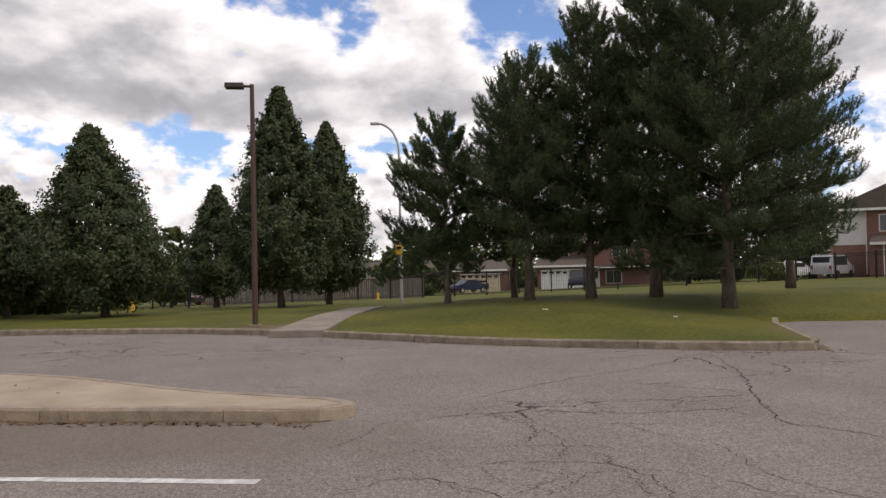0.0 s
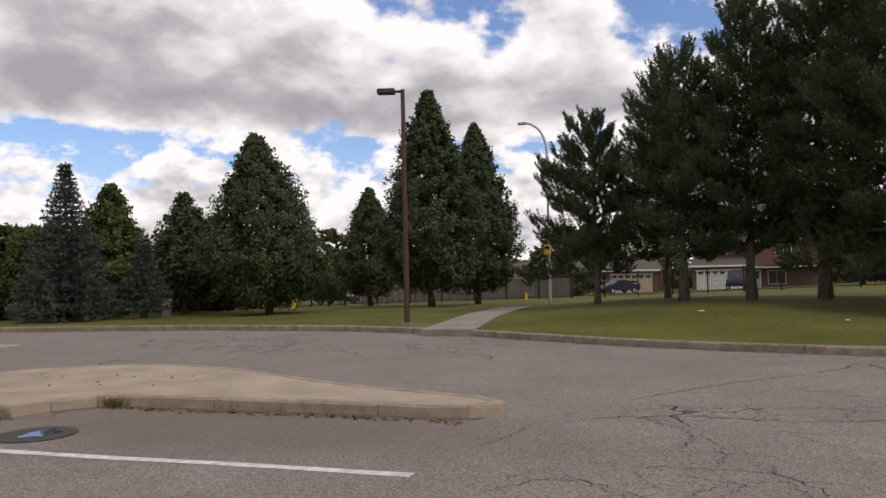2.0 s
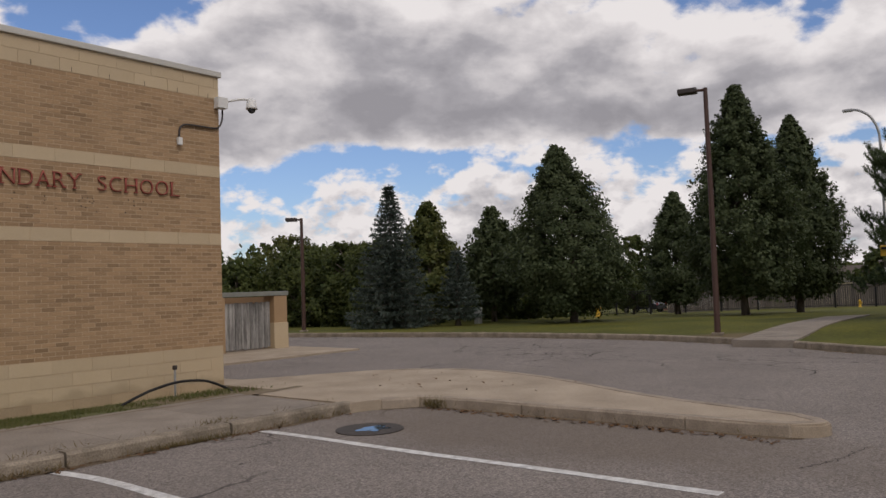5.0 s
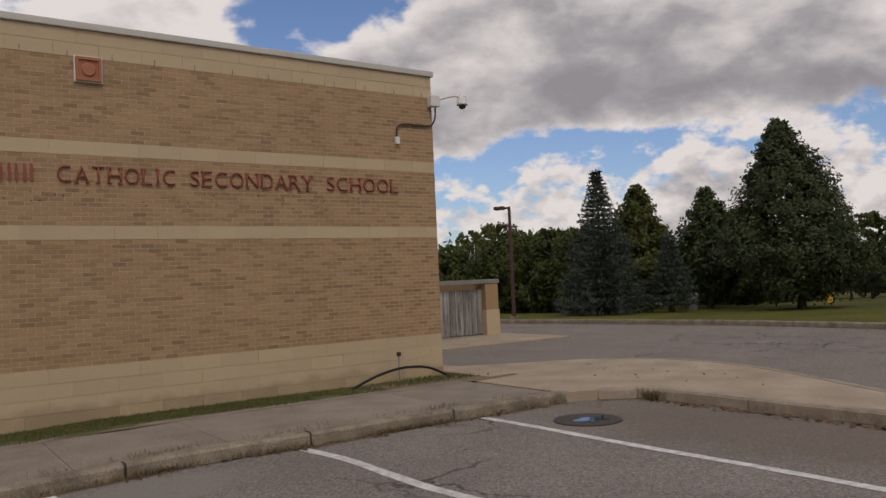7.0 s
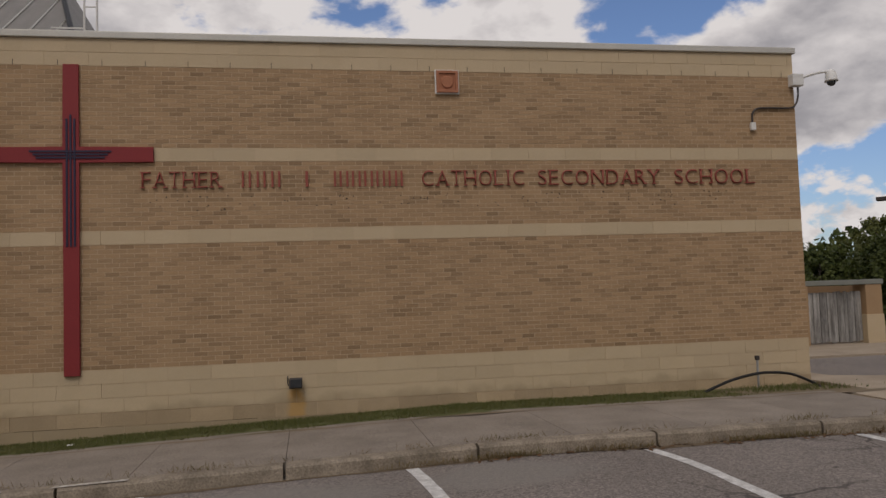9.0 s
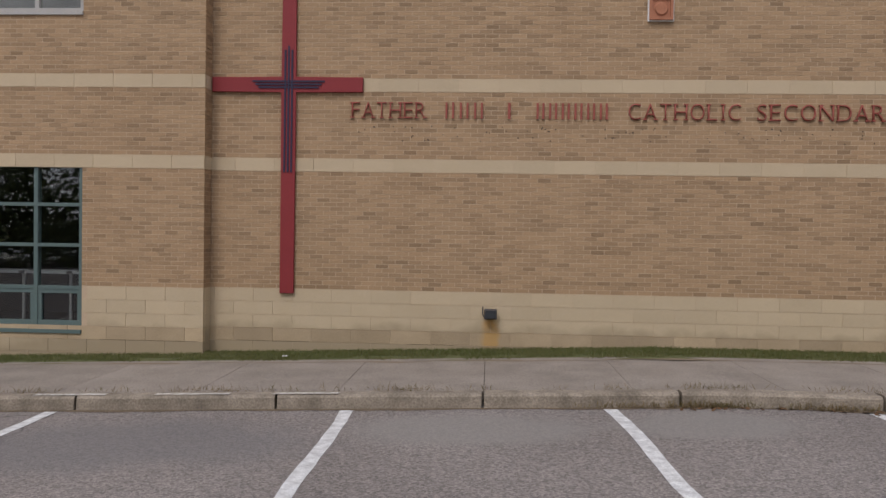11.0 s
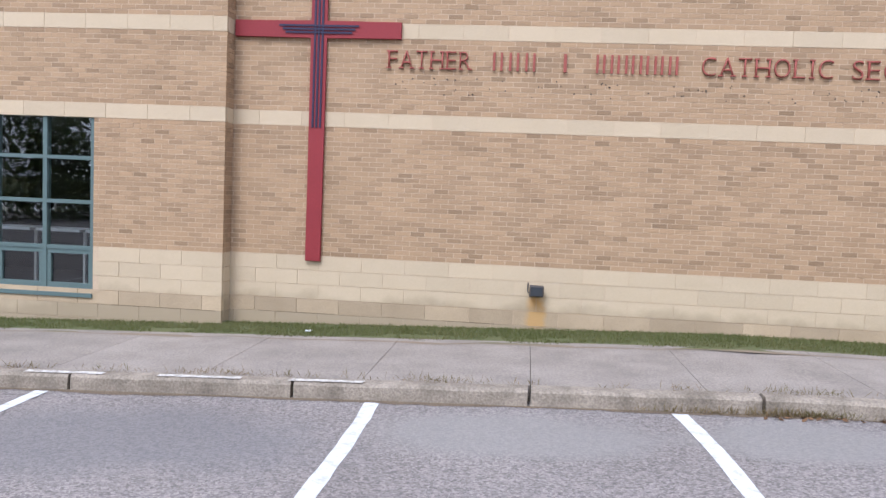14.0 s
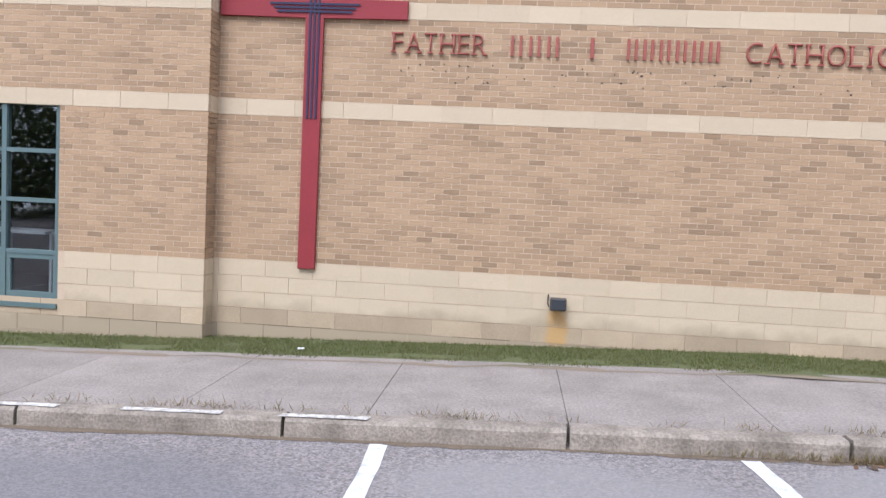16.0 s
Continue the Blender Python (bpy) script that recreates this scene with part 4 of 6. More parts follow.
def letter(ch, x0, width):
    bm = glyph(ch)
    xs = [v.co.x for v in bm.verts]
    zs = [v.co.y for v in bm.verts]
    ax, bx, az, bz = min(xs), max(xs), min(zs), max(zs)
    for v in bm.verts:
        v.co = (x0 + (v.co.x - ax) / (bx - ax) * width, -0.035, LZ + (v.co.y - az) / (bz - az) * HL)
    g = bmesh.ops.extrude_face_region(bm, geom=list(bm.faces))
    for v in (e for e in g["geom"] if isinstance(e, bmesh.types.BMVert)):
        v.co.y = -0.008
    for sx, sz in SERIF.get(ch, ()):
        c = x0 + sx * width
        w = 0.031
        z = LZ + (0.0 if sz == 0 else HL - 0.016)
        box(bm, c - w, -0.037, z, c + w, -0.009, z + 0.016)
    part("letter", bm, M_LETTER, sign)


def word(text, x0, x1):
    total = sum(WIDTHS[c] for c in text) + 0.27 * (len(text) - 1)
    u = x0
    for c in text:
        w = WIDTHS[c] / total * (x1 - x0)
        if c == "I":
            letter(c, u + w * 0.35, w * 0.3)
        else:
            letter(c, u, w)
        u += w + 0.27 / total * (x1 - x0)


def name_bars(x0, x1, n):
    """Plain thin upright bars, a pair for each character of a name."""
    pitch = (x1 - x0) / n
    for i in range(n):
        a = x0 + pitch * i + pitch * 0.12
        for u in (a, a + pitch * 0.46):
            boxed("bar", (u, -0.035, LZ, u + 0.03, -0.008, LZ + HL), M_LETTER, sign)


word("FATHER", -10.48, -9.37)
name_bars(-9.10, -8.46, 3)
boxed("bar", (-8.15, -0.035, LZ, -8.11, -0.008, LZ + HL), M_LETTER, sign)
name_bars(-7.75, -6.64, 6)
word("CATHOLIC", -6.385, -4.77)
word("SECONDARY", -4.54, -2.51)
word("SCHOOL", -2.24, -0.82)

# old fixing holes under the lettering
hr = random.Random(4)
bm = bmesh.new()
for _ in range(95):
    hx, hz2 = hr.uniform(-10.4, -1.2), hr.choice((3.23, 3.17, 3.10, 3.03)) + hr.uniform(-0.02, 0.02)
    tube(bm, [(hx, -0.0045, hz2), (hx, 0.01, hz2)], hr.uniform(0.007, 0.012), 6)
tagged(part("fixing_hole", bm, M_CRACK, wall_front), kind="stuff")

# wall-mounted alarm sounder
horn = empty("alarm_sounder", label="square faded orange alarm sounder on the brick wall", category="alarm")
boxed("back_box", (-6.14, -0.035, 4.79, -5.76, -0.004, 5.17), M_WHITE, horn, "pale back plate", 0.006)
bm = bmesh.new()
for d in ((-6.12, 4.81, -5.78, 4.85), (-6.12, 5.11, -5.78, 5.15), (-6.12, 4.85, -6.08, 5.11), (-5.82, 4.85, -5.78, 5.11)):
    box(bm, d[0], -0.075, d[1], d[2], -0.036, d[3])
part("rim", bm, M_ORANGE, horn)
boxed("face", (-6.079, -0.05, 4.851, -5.821, -0.0365, 5.109), M_ORANGE, horn)
bm = bmesh.new()
tube(bm, [(-5.95, -0.051, 4.97), (-5.95, -0.07, 4.97)], [0.10, 0.085], 20)
part("speaker_cone", bm, M_ORANGE, horn, "round faded speaker disc")

# flood light low on the wall
fl = empty("flood_light", label="small dark flood light above a rust stain", category="light")
boxed("housing", (-8.45, -0.17, 0.395, -8.26, -0.06, 0.545), M_LAMP, fl, bevel=0.015)
boxed("lens", (-8.43, -0.178, 0.415, -8.28, -0.171, 0.525), M_PANE, fl, "dark glass lens")
boxed("bracket", (-8.40, -0.06, 0.44, -8.31, -0.008, 0.51), M_GALV, fl)
bm = bmesh.new()
tube(bm, [(-8.47, -0.02, 0.57), (-8.475, -0.03, 0.47), (-8.46, -0.06, 0.43)], 0.008, 8)
part("conduit", bm, M_LAMP, fl)

# security camera on the corner
sc = empty("security_camera", label="white dome security camera on a gooseneck bracket", category="camera unit")
boxed("mount_box", (-0.10, -0.15, 4.98, 0.10, -0.004, 5.18), M_WHITE, sc, bevel=0.01)
bm = bmesh.new()
tube(bm, catmull([(0.10, -0.08, 5.12), (0.25, -0.10, 5.17), (0.42, -0.13, 5.21), (0.58, -0.16, 5.22)], 4), 0.022, 8)
part("arm", bm, M_WHITE, sc)
bm = bmesh.new()
tube(bm, [(0.60, -0.16, 5.25), (0.60, -0.16, 5.21), (0.60, -0.16, 5.08), (0.60, -0.16, 5.05)], [0.05, 0.085, 0.10, 0.11], 16)
part("housing", bm, M_WHITE, sc, smooth=True)
bm = bmesh.new()
bmesh.ops.create_uvsphere(bm, u_segments=16, v_segments=8, radius=0.075)
for v in bm.verts:
    v.co += Vector((0.60, -0.16, 5.045))
part("dome", bm, M_PANE, sc, "dark smoked dome", True)
bm = bmesh.new()
tube(bm, catmull([(0.06, -0.03, 4.97), (0.05, -0.03, 4.80), (-0.02, -0.03, 4.66), (-0.15, -0.03, 4.62), (-0.55, -0.03, 4.62), (-0.72, -0.03, 4.60), (-0.80, -0.03, 4.52), (-0.81, -0.03, 4.36)], 4), 0.017, 8)
part("cable", bm, M_LAMP, sc, "dark flexible conduit")
boxed("junction_box", (-0.85, -0.07, 4.24, -0.77, -0.006, 4.37), M_WHITE, sc, bevel=0.006)

# hose and standpipe by the corner
hz = lot_z(-2.0)
hose = empty("hose", (0.06, 0, -0.05), label="black hose arching out of the ground by the corner", category="hose")
bm = bmesh.new()
tube(bm, catmull([(-2.25, -0.45, hz + 0.12), (-2.05, -0.45, hz + 0.20), (-1.75, -0.48, hz + 0.31), (-1.4, -0.5, hz + 0.385), (-1.1, -0.5, hz + 0.40), (-0.75, -0.5, hz + 0.36), (-0.45, -0.52, hz + 0.24), (-0.25, -0.55, hz + 0.12)], 5), 0.022, 10)
part("tube", bm, M_RUBBER, hose, smooth=True)
sp = empty("standpipe", label="thin grey metal pipe standing by the wall", category="pipe")
bm = bmesh.new()
tube(bm, [(-1.12, -0.28, hz + 0.1), (-1.12, -0.28, hz + 0.56)], 0.018, 10)
part("pipe", bm, M_GALV, sp)
boxed("valve", (-1.15, -0.31, hz + 0.53, -1.09, -0.25, hz + 0.60), M_LAMP, sp, bevel=0.008)

# ---- manhole ----
mh = empty("manhole_cover", (-1.3, -4.92, lot_z(-1.3)), "round rusty manhole cover holding a shallow puddle", "manhole")
bm = bmesh.new()
tube(bm, [(0, 0, -0.02), (0, 0, 0.012)], 0.42, 36)
part("ring", bm, M_IRONLID, mh)
bm = bmesh.new()
prism(bm, [(0.20 * math.cos(a) * (1 + 0.22 * math.sin(3 * a) + 0.18 * math.sin(7 * a)) + 0.03, 0.20 * math.sin(a) * (1 + 0.3 * math.cos(2 * a) + 0.15 * math.sin(5 * a)) - 0.05) for a in [k * math.tau / 30 for k in range(30)]], 0.008, 0.016)
part("puddle", bm, M_PUDDLE, mh, "still water mirroring the sky")

# ---- waste enclosure ----
en = empty("waste_enclosure", (-1.0, -1.25, 0), "brick waste enclosure with weathered grey plank gate", "enclosure")
EY = 8.9
boxed("pillar", (7.95, EY - 0.2, -0.1, 8.45, EY + 0.3, 1.60), M_BRICK_I, en, bevel=0.01)
boxed("pillar_base", (7.93, EY - 0.22, -0.1, 8.47, EY + 0.32, 0.78), M_BLOCK, en, "cream block base", 0.01)
boxed("pillar", (5.7, EY - 0.2, -0.1, 6.2, EY + 0.3, 1.60), M_BRICK_I, en, bevel=0.01)
boxed("side_wall", (8.1, EY + 0.3, -0.1, 8.4, EY + 4.3, 1.58), M_BRICK_I, en)
boxed("back_wall", (3.3, EY + 4.0, -0.1, 8.1, EY + 4.3, 1.58), M_BRICK_I, en)
boxed("lintel", (3.3, EY - 0.22, 1.605, 8.5, EY + 0.35, 1.74), M_LINTEL, en, "greenish grey cap beam", 0.012)
for i in range(16):
    x = 6.25 + i * 0.105
    boxed("plank", (x, EY - 0.02 + random.uniform(-0.01, 0.01), 0.05 + random.uniform(-0.02, 0.02), x + 0.096, EY + 0.02, 1.42 + random.uniform(-0.02, 0.02)), M_WOOD, en)
bm = bmesh.new()
for z in (0.25, 1.2):
    box(bm, 6.22, EY + 0.03, z, 7.93, EY + 0.07, z + 0.1)
part("gate_rail", bm, M_WOOD, en)
pad = boxed("pavement_pad", (2.0, 4.6, -0.2, 7.75, EY + 2.7, 0.0), M_ISLAND)
tagged(pad, "pale concrete pad before the waste enclosure", "concrete pad", kind="structure")

# ---- lawn path ----
pa = empty("pavement_path", label="grey concrete footpath crossing the lawn", category="path", kind="structure")
PATHL = catmull([(11.45, -5.55), (13.5, -5.35), (17.5, -5.05), (22.5, -5.0)], 3)
for (x0, y0), (x1, y1) in zip(PATHL, PATHL[1:]):
    d = Vector((x1 - x0, y1 - y0)).normalized()
    nx, ny = -d.y * 0.72, d.x * 0.72
    g = 0.012
    q = [(x0 + d.x * g + nx, y0 + d.y * g + ny), (x0 + d.x * g - nx, y0 + d.y * g - ny), (x1 - d.x * g - nx, y1 - d.y * g - ny), (x1 - d.x * g + nx, y1 - d.y * g + ny)]
    top_v = [(x, y, lawn_z(x, y) + 0.035) for x, y in q]
    mesh_object("slab", [(x, y, z - 0.2) for x, y, z in top_v] + top_v, BOXF, M_WALK, pa)

# ---- lamp posts ----


def lot_lamp(x, y, h, reach=-0.75, rz=0.0, label=""):
    z = lawn_z(x, y)
    lp = empty("lamp_post", (x, y, z), label, "lamp post", "parking lot lamps", rz=rz)
    boxed("base", (-0.16, -0.16, -0.2, 0.16, 0.16, 0.07), M_KERB, lp, "concrete footing", 0.02)
    bm = bmesh.new()
    tube(bm, [(0, 0, 0.05), (0.01, 0, h * 0.5), (0, 0, h)], [0.085, 0.075, 0.06], 8)
    part("pole", bm, M_POLE, lp)
    bm = bmesh.new()
    tube(bm, [(0, 0, h - 0.06), (reach * 0.35, 0, h - 0.05)], 0.04, 8)
    part("arm", bm, M_POLE, lp)
    s = reach * 0.3
    boxed("lamp_head", (min(s, reach), -0.17, h - 0.12, max(s, reach), 0.17, h + 0.02), M_LAMP, lp, "flat dark box lantern", 0.02)
    return lp


lot_lamp(13.5, -3.7, 6.95, -0.75, -75, "brown steel lamp post with flat box lantern beside the path")
lot_lamp(12.62, 12.82, 4.6, -0.62, -50, "slim brown lamp post with box lantern at the lot edge")

st = empty("street_lamp", (33.3, -4.4, lawn_z(33.3, -4.4)), "tall grey street lamp with curved arm", "street lamp", rz=-83)
bm = bmesh.new()
tube(bm, catmull([(0, 0, 0), (0, 0, 4), (0, 0, 7.6), (-0.05, 0, 8.5), (-0.35, 0, 9.2), (-0.8, 0, 9.55), (-1.1, 0, 9.62)], 4), 0.06, 8)
part("pole", bm, M_GALV, st)
boxed("lantern", (-1.5, -0.12, 9.55, -1.05, 0.12, 9.68), M_GALV, st, bevel=0.03)
boxed("base_cover", (-0.085, -0.085, -0.1, 0.085, 0.085, 1.9), M_GALV, st, "pale grey post cover", 0.03)
ts = empty("traffic_signal", (33.3, -4.4, lawn_z(33.3, -4.4)), "yellow pedestrian signal head on the street lamp pole", "traffic signal", rz=-83)
boxed("housing", (-0.25, -0.35, 2.55, 0.1, -0.08, 3.05), M_YELLOW, ts, bevel=0.02)
boxed("visor", (-0.2, -0.42, 2.85, 0.05, -0.35, 2.98), M_BLACK, ts)
boxed("push_box", (-0.12, -0.2, 1.75, 0.12, -0.08, 2.05), M_WHITE, ts, bevel=0.01)


def hydrant(x, y, s=1.0):
    hd = empty("fire_hydrant", (x, y, lawn_z(x, y)), "yellow fire hydrant standing on the lawn", "fire hydrant", "hydrants")
    bm = bmesh.new()
    tube(bm, [(0, 0, -0.1), (0, 0, 0.05 * s), (0, 0, 0.06 * s), (0, 0, 0.55 * s), (0, 0, 0.57 * s), (0, 0, 0.66 * s), (0, 0, 0.74 * s), (0, 0, 0.78 * s)], [0.17 * s, 0.17 * s, 0.12 * s, 0.12 * s, 0.15 * s, 0.13 * s, 0.07 * s, 0.02], 14)
    part("barrel", bm, M_YELLOW, hd, smooth=True)
    for dx, dy in ((0.2, 0), (-0.2, 0), (0, -0.2)):
        bm = bmesh.new()
        tube(bm, [(0, 0, 0.45 * s), (dx * s, dy * s, 0.45 * s)], 0.07 * s, 10)
        part("nozzle", bm, M_YELLOW, hd)


hydrant(27.0, 7.4, 0.95)
hydrant(50.0, 0.4, 0.65)

# ---- trees ----


def trunk_part(parent, h, r, lean=(0.0, 0.0), seed=0, mat=None):
    rng = random.Random(seed)
    pts, rad = [], []
    for k in range(9):
        s = k / 8
        pts.append((lean[0] * s * h + rng.uniform(-1, 1) * 0.04 * (k > 0), lean[1] * s * h + rng.uniform(-1, 1) * 0.04 * (k > 0), -0.25 + s * (h + 0.25)))
        rad.append(max(0.02, r * (1 - s) ** 0.8 * (1.0 if k else 1.45)))
    bm = bmesh.new()
    tube(bm, pts, rad, 10)
    return part("trunk", bm, mat or M_BARK, parent, smooth=True)


def limbs_part(parent, segs):
    bm = bmesh.new()
    for a, b, r in segs:
        tube(bm, [a, (Vector(a) + Vector(b)) / 2 + Vector((0, 0, 0.03)), b], [r, r * 0.7, r * 0.25], 5, cap=False)
    return tagged(part("branchwork", bm, M_BARK, parent), kind="stuff")


def pine(at, h, r, seed, label, low=1.7, trunk_r=0.2, needles=25, lopside=(0.0, 0.0), mat=None, group="pines on the lawn"):
    """Whorls of limbs carrying upturned shoots, each shoot a brush of needles."""
    rng = np.random.default_rng(seed)
    t = empty("pine_tree", at, label, "tree", group)
    trunk_part(t, h * 0.96, trunk_r, seed=seed)
    segs, A, T, S = [], [], [], []
    up = np.array((0, 0, 1.0))
    z = low
    while z < h - 0.25:
        s = (z - low) / (h - low)
        env = r * (0.92 + 0.05 * s if s < 0.25 else 0.93 * (1 - ((s - 0.25) / 0.75) ** 1.45) ** 0.95 + 0.05)
        n = int(rng.integers(5, 8)) if s < 0.8 else 5
        a0 = rng.uniform(0, 6.28)
        for k in range(n):
            a = a0 + k * 6.283 / n + rng.uniform(-0.3, 0.3)
            length = env * rng.uniform(0.70, 1.04) * (1 - 0.16 * s)
            length *= 1 + lopside[0] * math.cos(a) + lopside[1] * math.sin(a)
            tilt = rng.uniform(-0.12, 0.14) - 0.30 * max(0.0, 0.22 - s) / 0.22 + 0.50 * s + 0.75 * s ** 3
            base = np.array((0, 0, z + rng.uniform(-0.3, 0.3)))
            d = np.array((math.cos(a), math.sin(a), tilt))
            end = base + d * length + up * 0.20 * length
            segs.append((tuple(base), tuple(end), 0.045 * (1 - 0.6 * s)))
            side = np.array((-math.sin(a), math.cos(a), 0))
            m = max(3, int(length / 0.19))
            for q in range(m):
                f = 0.22 + 0.78 * (q + rng.uniform(0.2, 0.8)) / m
                p = base + (end - base) * f + up * rng.normal(0, 0.07)
                for sd in (-1, 1):
                    reach = (0.34 + 0.62 * (1 - f) * min(1.0, length / 2)) * rng.uniform(0.75, 1.3)
                    A.append(p)
                    T.append(unit(d * 0.75 + side * sd * rng.uniform(0.5, 1.1) + up * rng.uniform(0.25, 0.95)) * reach)
                    S.append(reach)
                if q:
                    A.append(p)
                    T.append(unit(d * 0.6 + side * rng.normal(0, 0.3) + up * 1.1) * 0.42)
                    S.append(0.42)
            for _ in range(2):
                A.append(end - d * 0.1)
                T.append(unit(d + side * rng.normal(0, 0.35) + up * rng.uniform(0.5, 1.0)) * 0.5)
                S.append(0.5)
        z += rng.uniform(0.30, 0.42)
    for _ in range(5):
        A.append(np.array((0, 0, h - 0.5)))
        T.append(unit(np.array((rng.normal(0, 0.4), rng.normal(0, 0.4), 1.0))) * 0.6)
        S.append(0.6)
    A, T, S = np.array(A), np.array(T), np.array(S)
    per = needles * 2
    i = np.repeat(np.arange(len(A)), per)
    w = rng.uniform(0, 1, (len(i), 1)) ** 0.8
    axis = unit(T[i] + up * 0.7 * S[i][:, None] * w)
    foot = A[i] + T[i] * w + up * 0.32 * S[i][:, None] * w * w
    out = unit(rng.normal(0, 1, (len(i), 3)))
    dirs = unit(axis * 0.75 + out * 0.85)
    reach = rng.uniform(0.085, 0.145, (len(i), 1))
    V = unit(np.cross(dirs, rng.normal(0, 1, (len(i), 3)))) * rng.uniform(0.010, 0.018, (len(i), 1))
    limbs_part(t, segs)
    needle_cloud("crown", foot, dirs * reach, V, mat or M_PINE, t)
    return t


def leafy(at, h, r, seed, label, low=0.9, trunk_r=0.16, clumps=520, leaves=48, size=0.085, mat=None, shape="cone", name="linden_tree", group="trees on the lawn", lean=(0.0, 0.0)):
    """A broadleaved tree: a crown of leaf clumps on limbs, its outline uneven."""
    rng = np.random.default_rng(seed)
    t = empty(name, at, label, "tree", group)
    trunk_part(t, h * 0.85, trunk_r, seed=seed)
    C, U, V, segs = [], [], [], []
    lobes = rng.uniform(0, 6.28, 6)
    for k in range(clumps):
        s = rng.uniform(0, 1) ** 1.15
        if shape == "cone":
            env = r * (min(1.0, 0.62 + 1.9 * s) if s < 0.2 else (1 - ((s - 0.2) / 0.8) ** 1.5) ** 0.95) + 0.05
        else:
            env = r * math.sqrt(max(0.02, 1 - (2 * s - 0.9) ** 2 / 1.25))
        a = rng.uniform(0, 6.283)
        wob = 1 + 0.10 * math.sin(3 * a + lobes[0] + 7 * s) + 0.09 * math.sin(5 * a + lobes[1] - 13 * s) + 0.05 * math.sin(31 * s + lobes[2] + a)
        rad = env * wob * rng.uniform(0.30, 1.06) ** 0.5 * (1.16 if k % 8 == 0 else 1.0)
        z = low + s * (h - low)
        p = np.array((math.cos(a) * rad + lean[0] * s, math.sin(a) * rad + lean[1] * s, z))
        if k % 9 == 0:
            segs.append(((0, 0, max(low, z - 0.5 - 0.3 * rad)), tuple(p), 0.03))
        n = leaves
        # a twig that climbs outwards, its leaves facing out and up
        out = np.array((math.cos(a), math.sin(a), 0.0))
        twig = unit(out * rng.uniform(0.5, 1.0) + np.array((0, 0, rng.uniform(0.35, 1.0))) + rng.normal(0, 0.25, 3))
        span = (0.30 + 0.10 * rad / r) * (1 - 0.5 * s)
        c = p + twig * rng.uniform(-1.5, 1.1, (n, 1)) * span * 0.9 + np.clip(rng.normal(0, 1, (n, 3)), -1.4, 1.4) * span * 0.42
        face = unit(out * 0.75 + np.array((0, 0, 0.55)) + rng.normal(0, 0.55, (n, 3)))
        dirs = unit(np.cross(face, rng.normal(0, 1, (n, 3))))
        L = rng.uniform(0.65, 1.3, (n, 1)) * size
        C.append(c)
        U.append(dirs * L)
        V.append(np.cross(face, dirs) * L * 0.66)
    limbs_part(t, segs)
    quad_cloud("crown", np.concatenate(C), np.concatenate(U), np.concatenate(V), mat or M_LINDEN, t)
    return t


def spruce(at, h, r, seed, label, low=0.25, mat=None, needles=16):
    rng = np.random.default_rng(seed)
    t = empty("spruce_tree", at, label, "tree", "trees on the lawn")
    trunk_part(t, h, 0.13, seed=seed)
    C, U, V, segs = [], [], [], []
    z = low
    while z < h - 0.1:
        s = (z - low) / (h - low)
        env = r * (1 - s) ** 0.95 + 0.06
        n = max(8, int(18 * (1 - s) ** 0.7))
        a0 = rng.uniform(0, 6.28)
        for k in range(n):
            a = a0 + k * 6.283 / n + rng.uniform(-0.2, 0.2)
            length = env * rng.uniform(0.72, 1.12)
            d = np.array((math.cos(a), math.sin(a), 0.0))
            side = np.array((-math.sin(a), math.cos(a), 0))
            m = max(2, int(length / 0.13))
            if k % 2 == 0:
                segs.append(((0, 0, z), tuple(d * length + np.array((0, 0, z - 0.1 * length))), 0.02))
            for q in range(m):
                f = (q + 0.6) / m
                sag = -0.34 * length * f + 0.34 * length * f * f
                for sd in (-1, 1):
                    tuft = d * length * f + side * sd * (0.05 + (1 - f) * length * 0.22 * rng.uniform(0, 1)) + np.array((0, 0, z + sag)) + rng.normal(0, 0.025, 3)
                    dirs = unit(d * 0.7 + side * sd * 0.5 + rng.normal(0, 0.5, (needles // 2, 3)))
                    L = rng.uniform(0.055, 0.115, (needles // 2, 1))
                    C.append(tuft + dirs * L * 0.8)
                    U.append(dirs * L)
                    V.append(unit(np.cross(dirs, rng.normal(0, 1, (needles // 2, 3)))) * rng.uniform(0.014, 0.024, (needles // 2, 1)))
        z += rng.uniform(0.20, 0.30) * (1 - 0.40 * s)
    limbs_part(t, segs)
    quad_cloud("crown", np.concatenate(C), np.concatenate(U), np.concatenate(V), mat or M_BLUESP, t)
    return t


def spot(x, y):
    return (x, y, lawn_z(x, y))


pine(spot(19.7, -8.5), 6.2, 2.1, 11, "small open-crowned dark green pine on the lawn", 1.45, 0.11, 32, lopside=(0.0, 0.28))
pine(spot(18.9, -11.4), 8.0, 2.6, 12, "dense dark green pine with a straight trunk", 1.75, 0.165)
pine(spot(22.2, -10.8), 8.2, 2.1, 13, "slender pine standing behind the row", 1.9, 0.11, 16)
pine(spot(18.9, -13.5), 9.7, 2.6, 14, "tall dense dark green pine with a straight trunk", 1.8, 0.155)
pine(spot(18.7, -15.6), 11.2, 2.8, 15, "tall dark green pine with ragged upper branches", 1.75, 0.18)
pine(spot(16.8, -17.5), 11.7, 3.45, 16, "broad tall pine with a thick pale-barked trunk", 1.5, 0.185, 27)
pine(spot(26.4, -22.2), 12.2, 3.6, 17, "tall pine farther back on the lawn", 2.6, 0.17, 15)

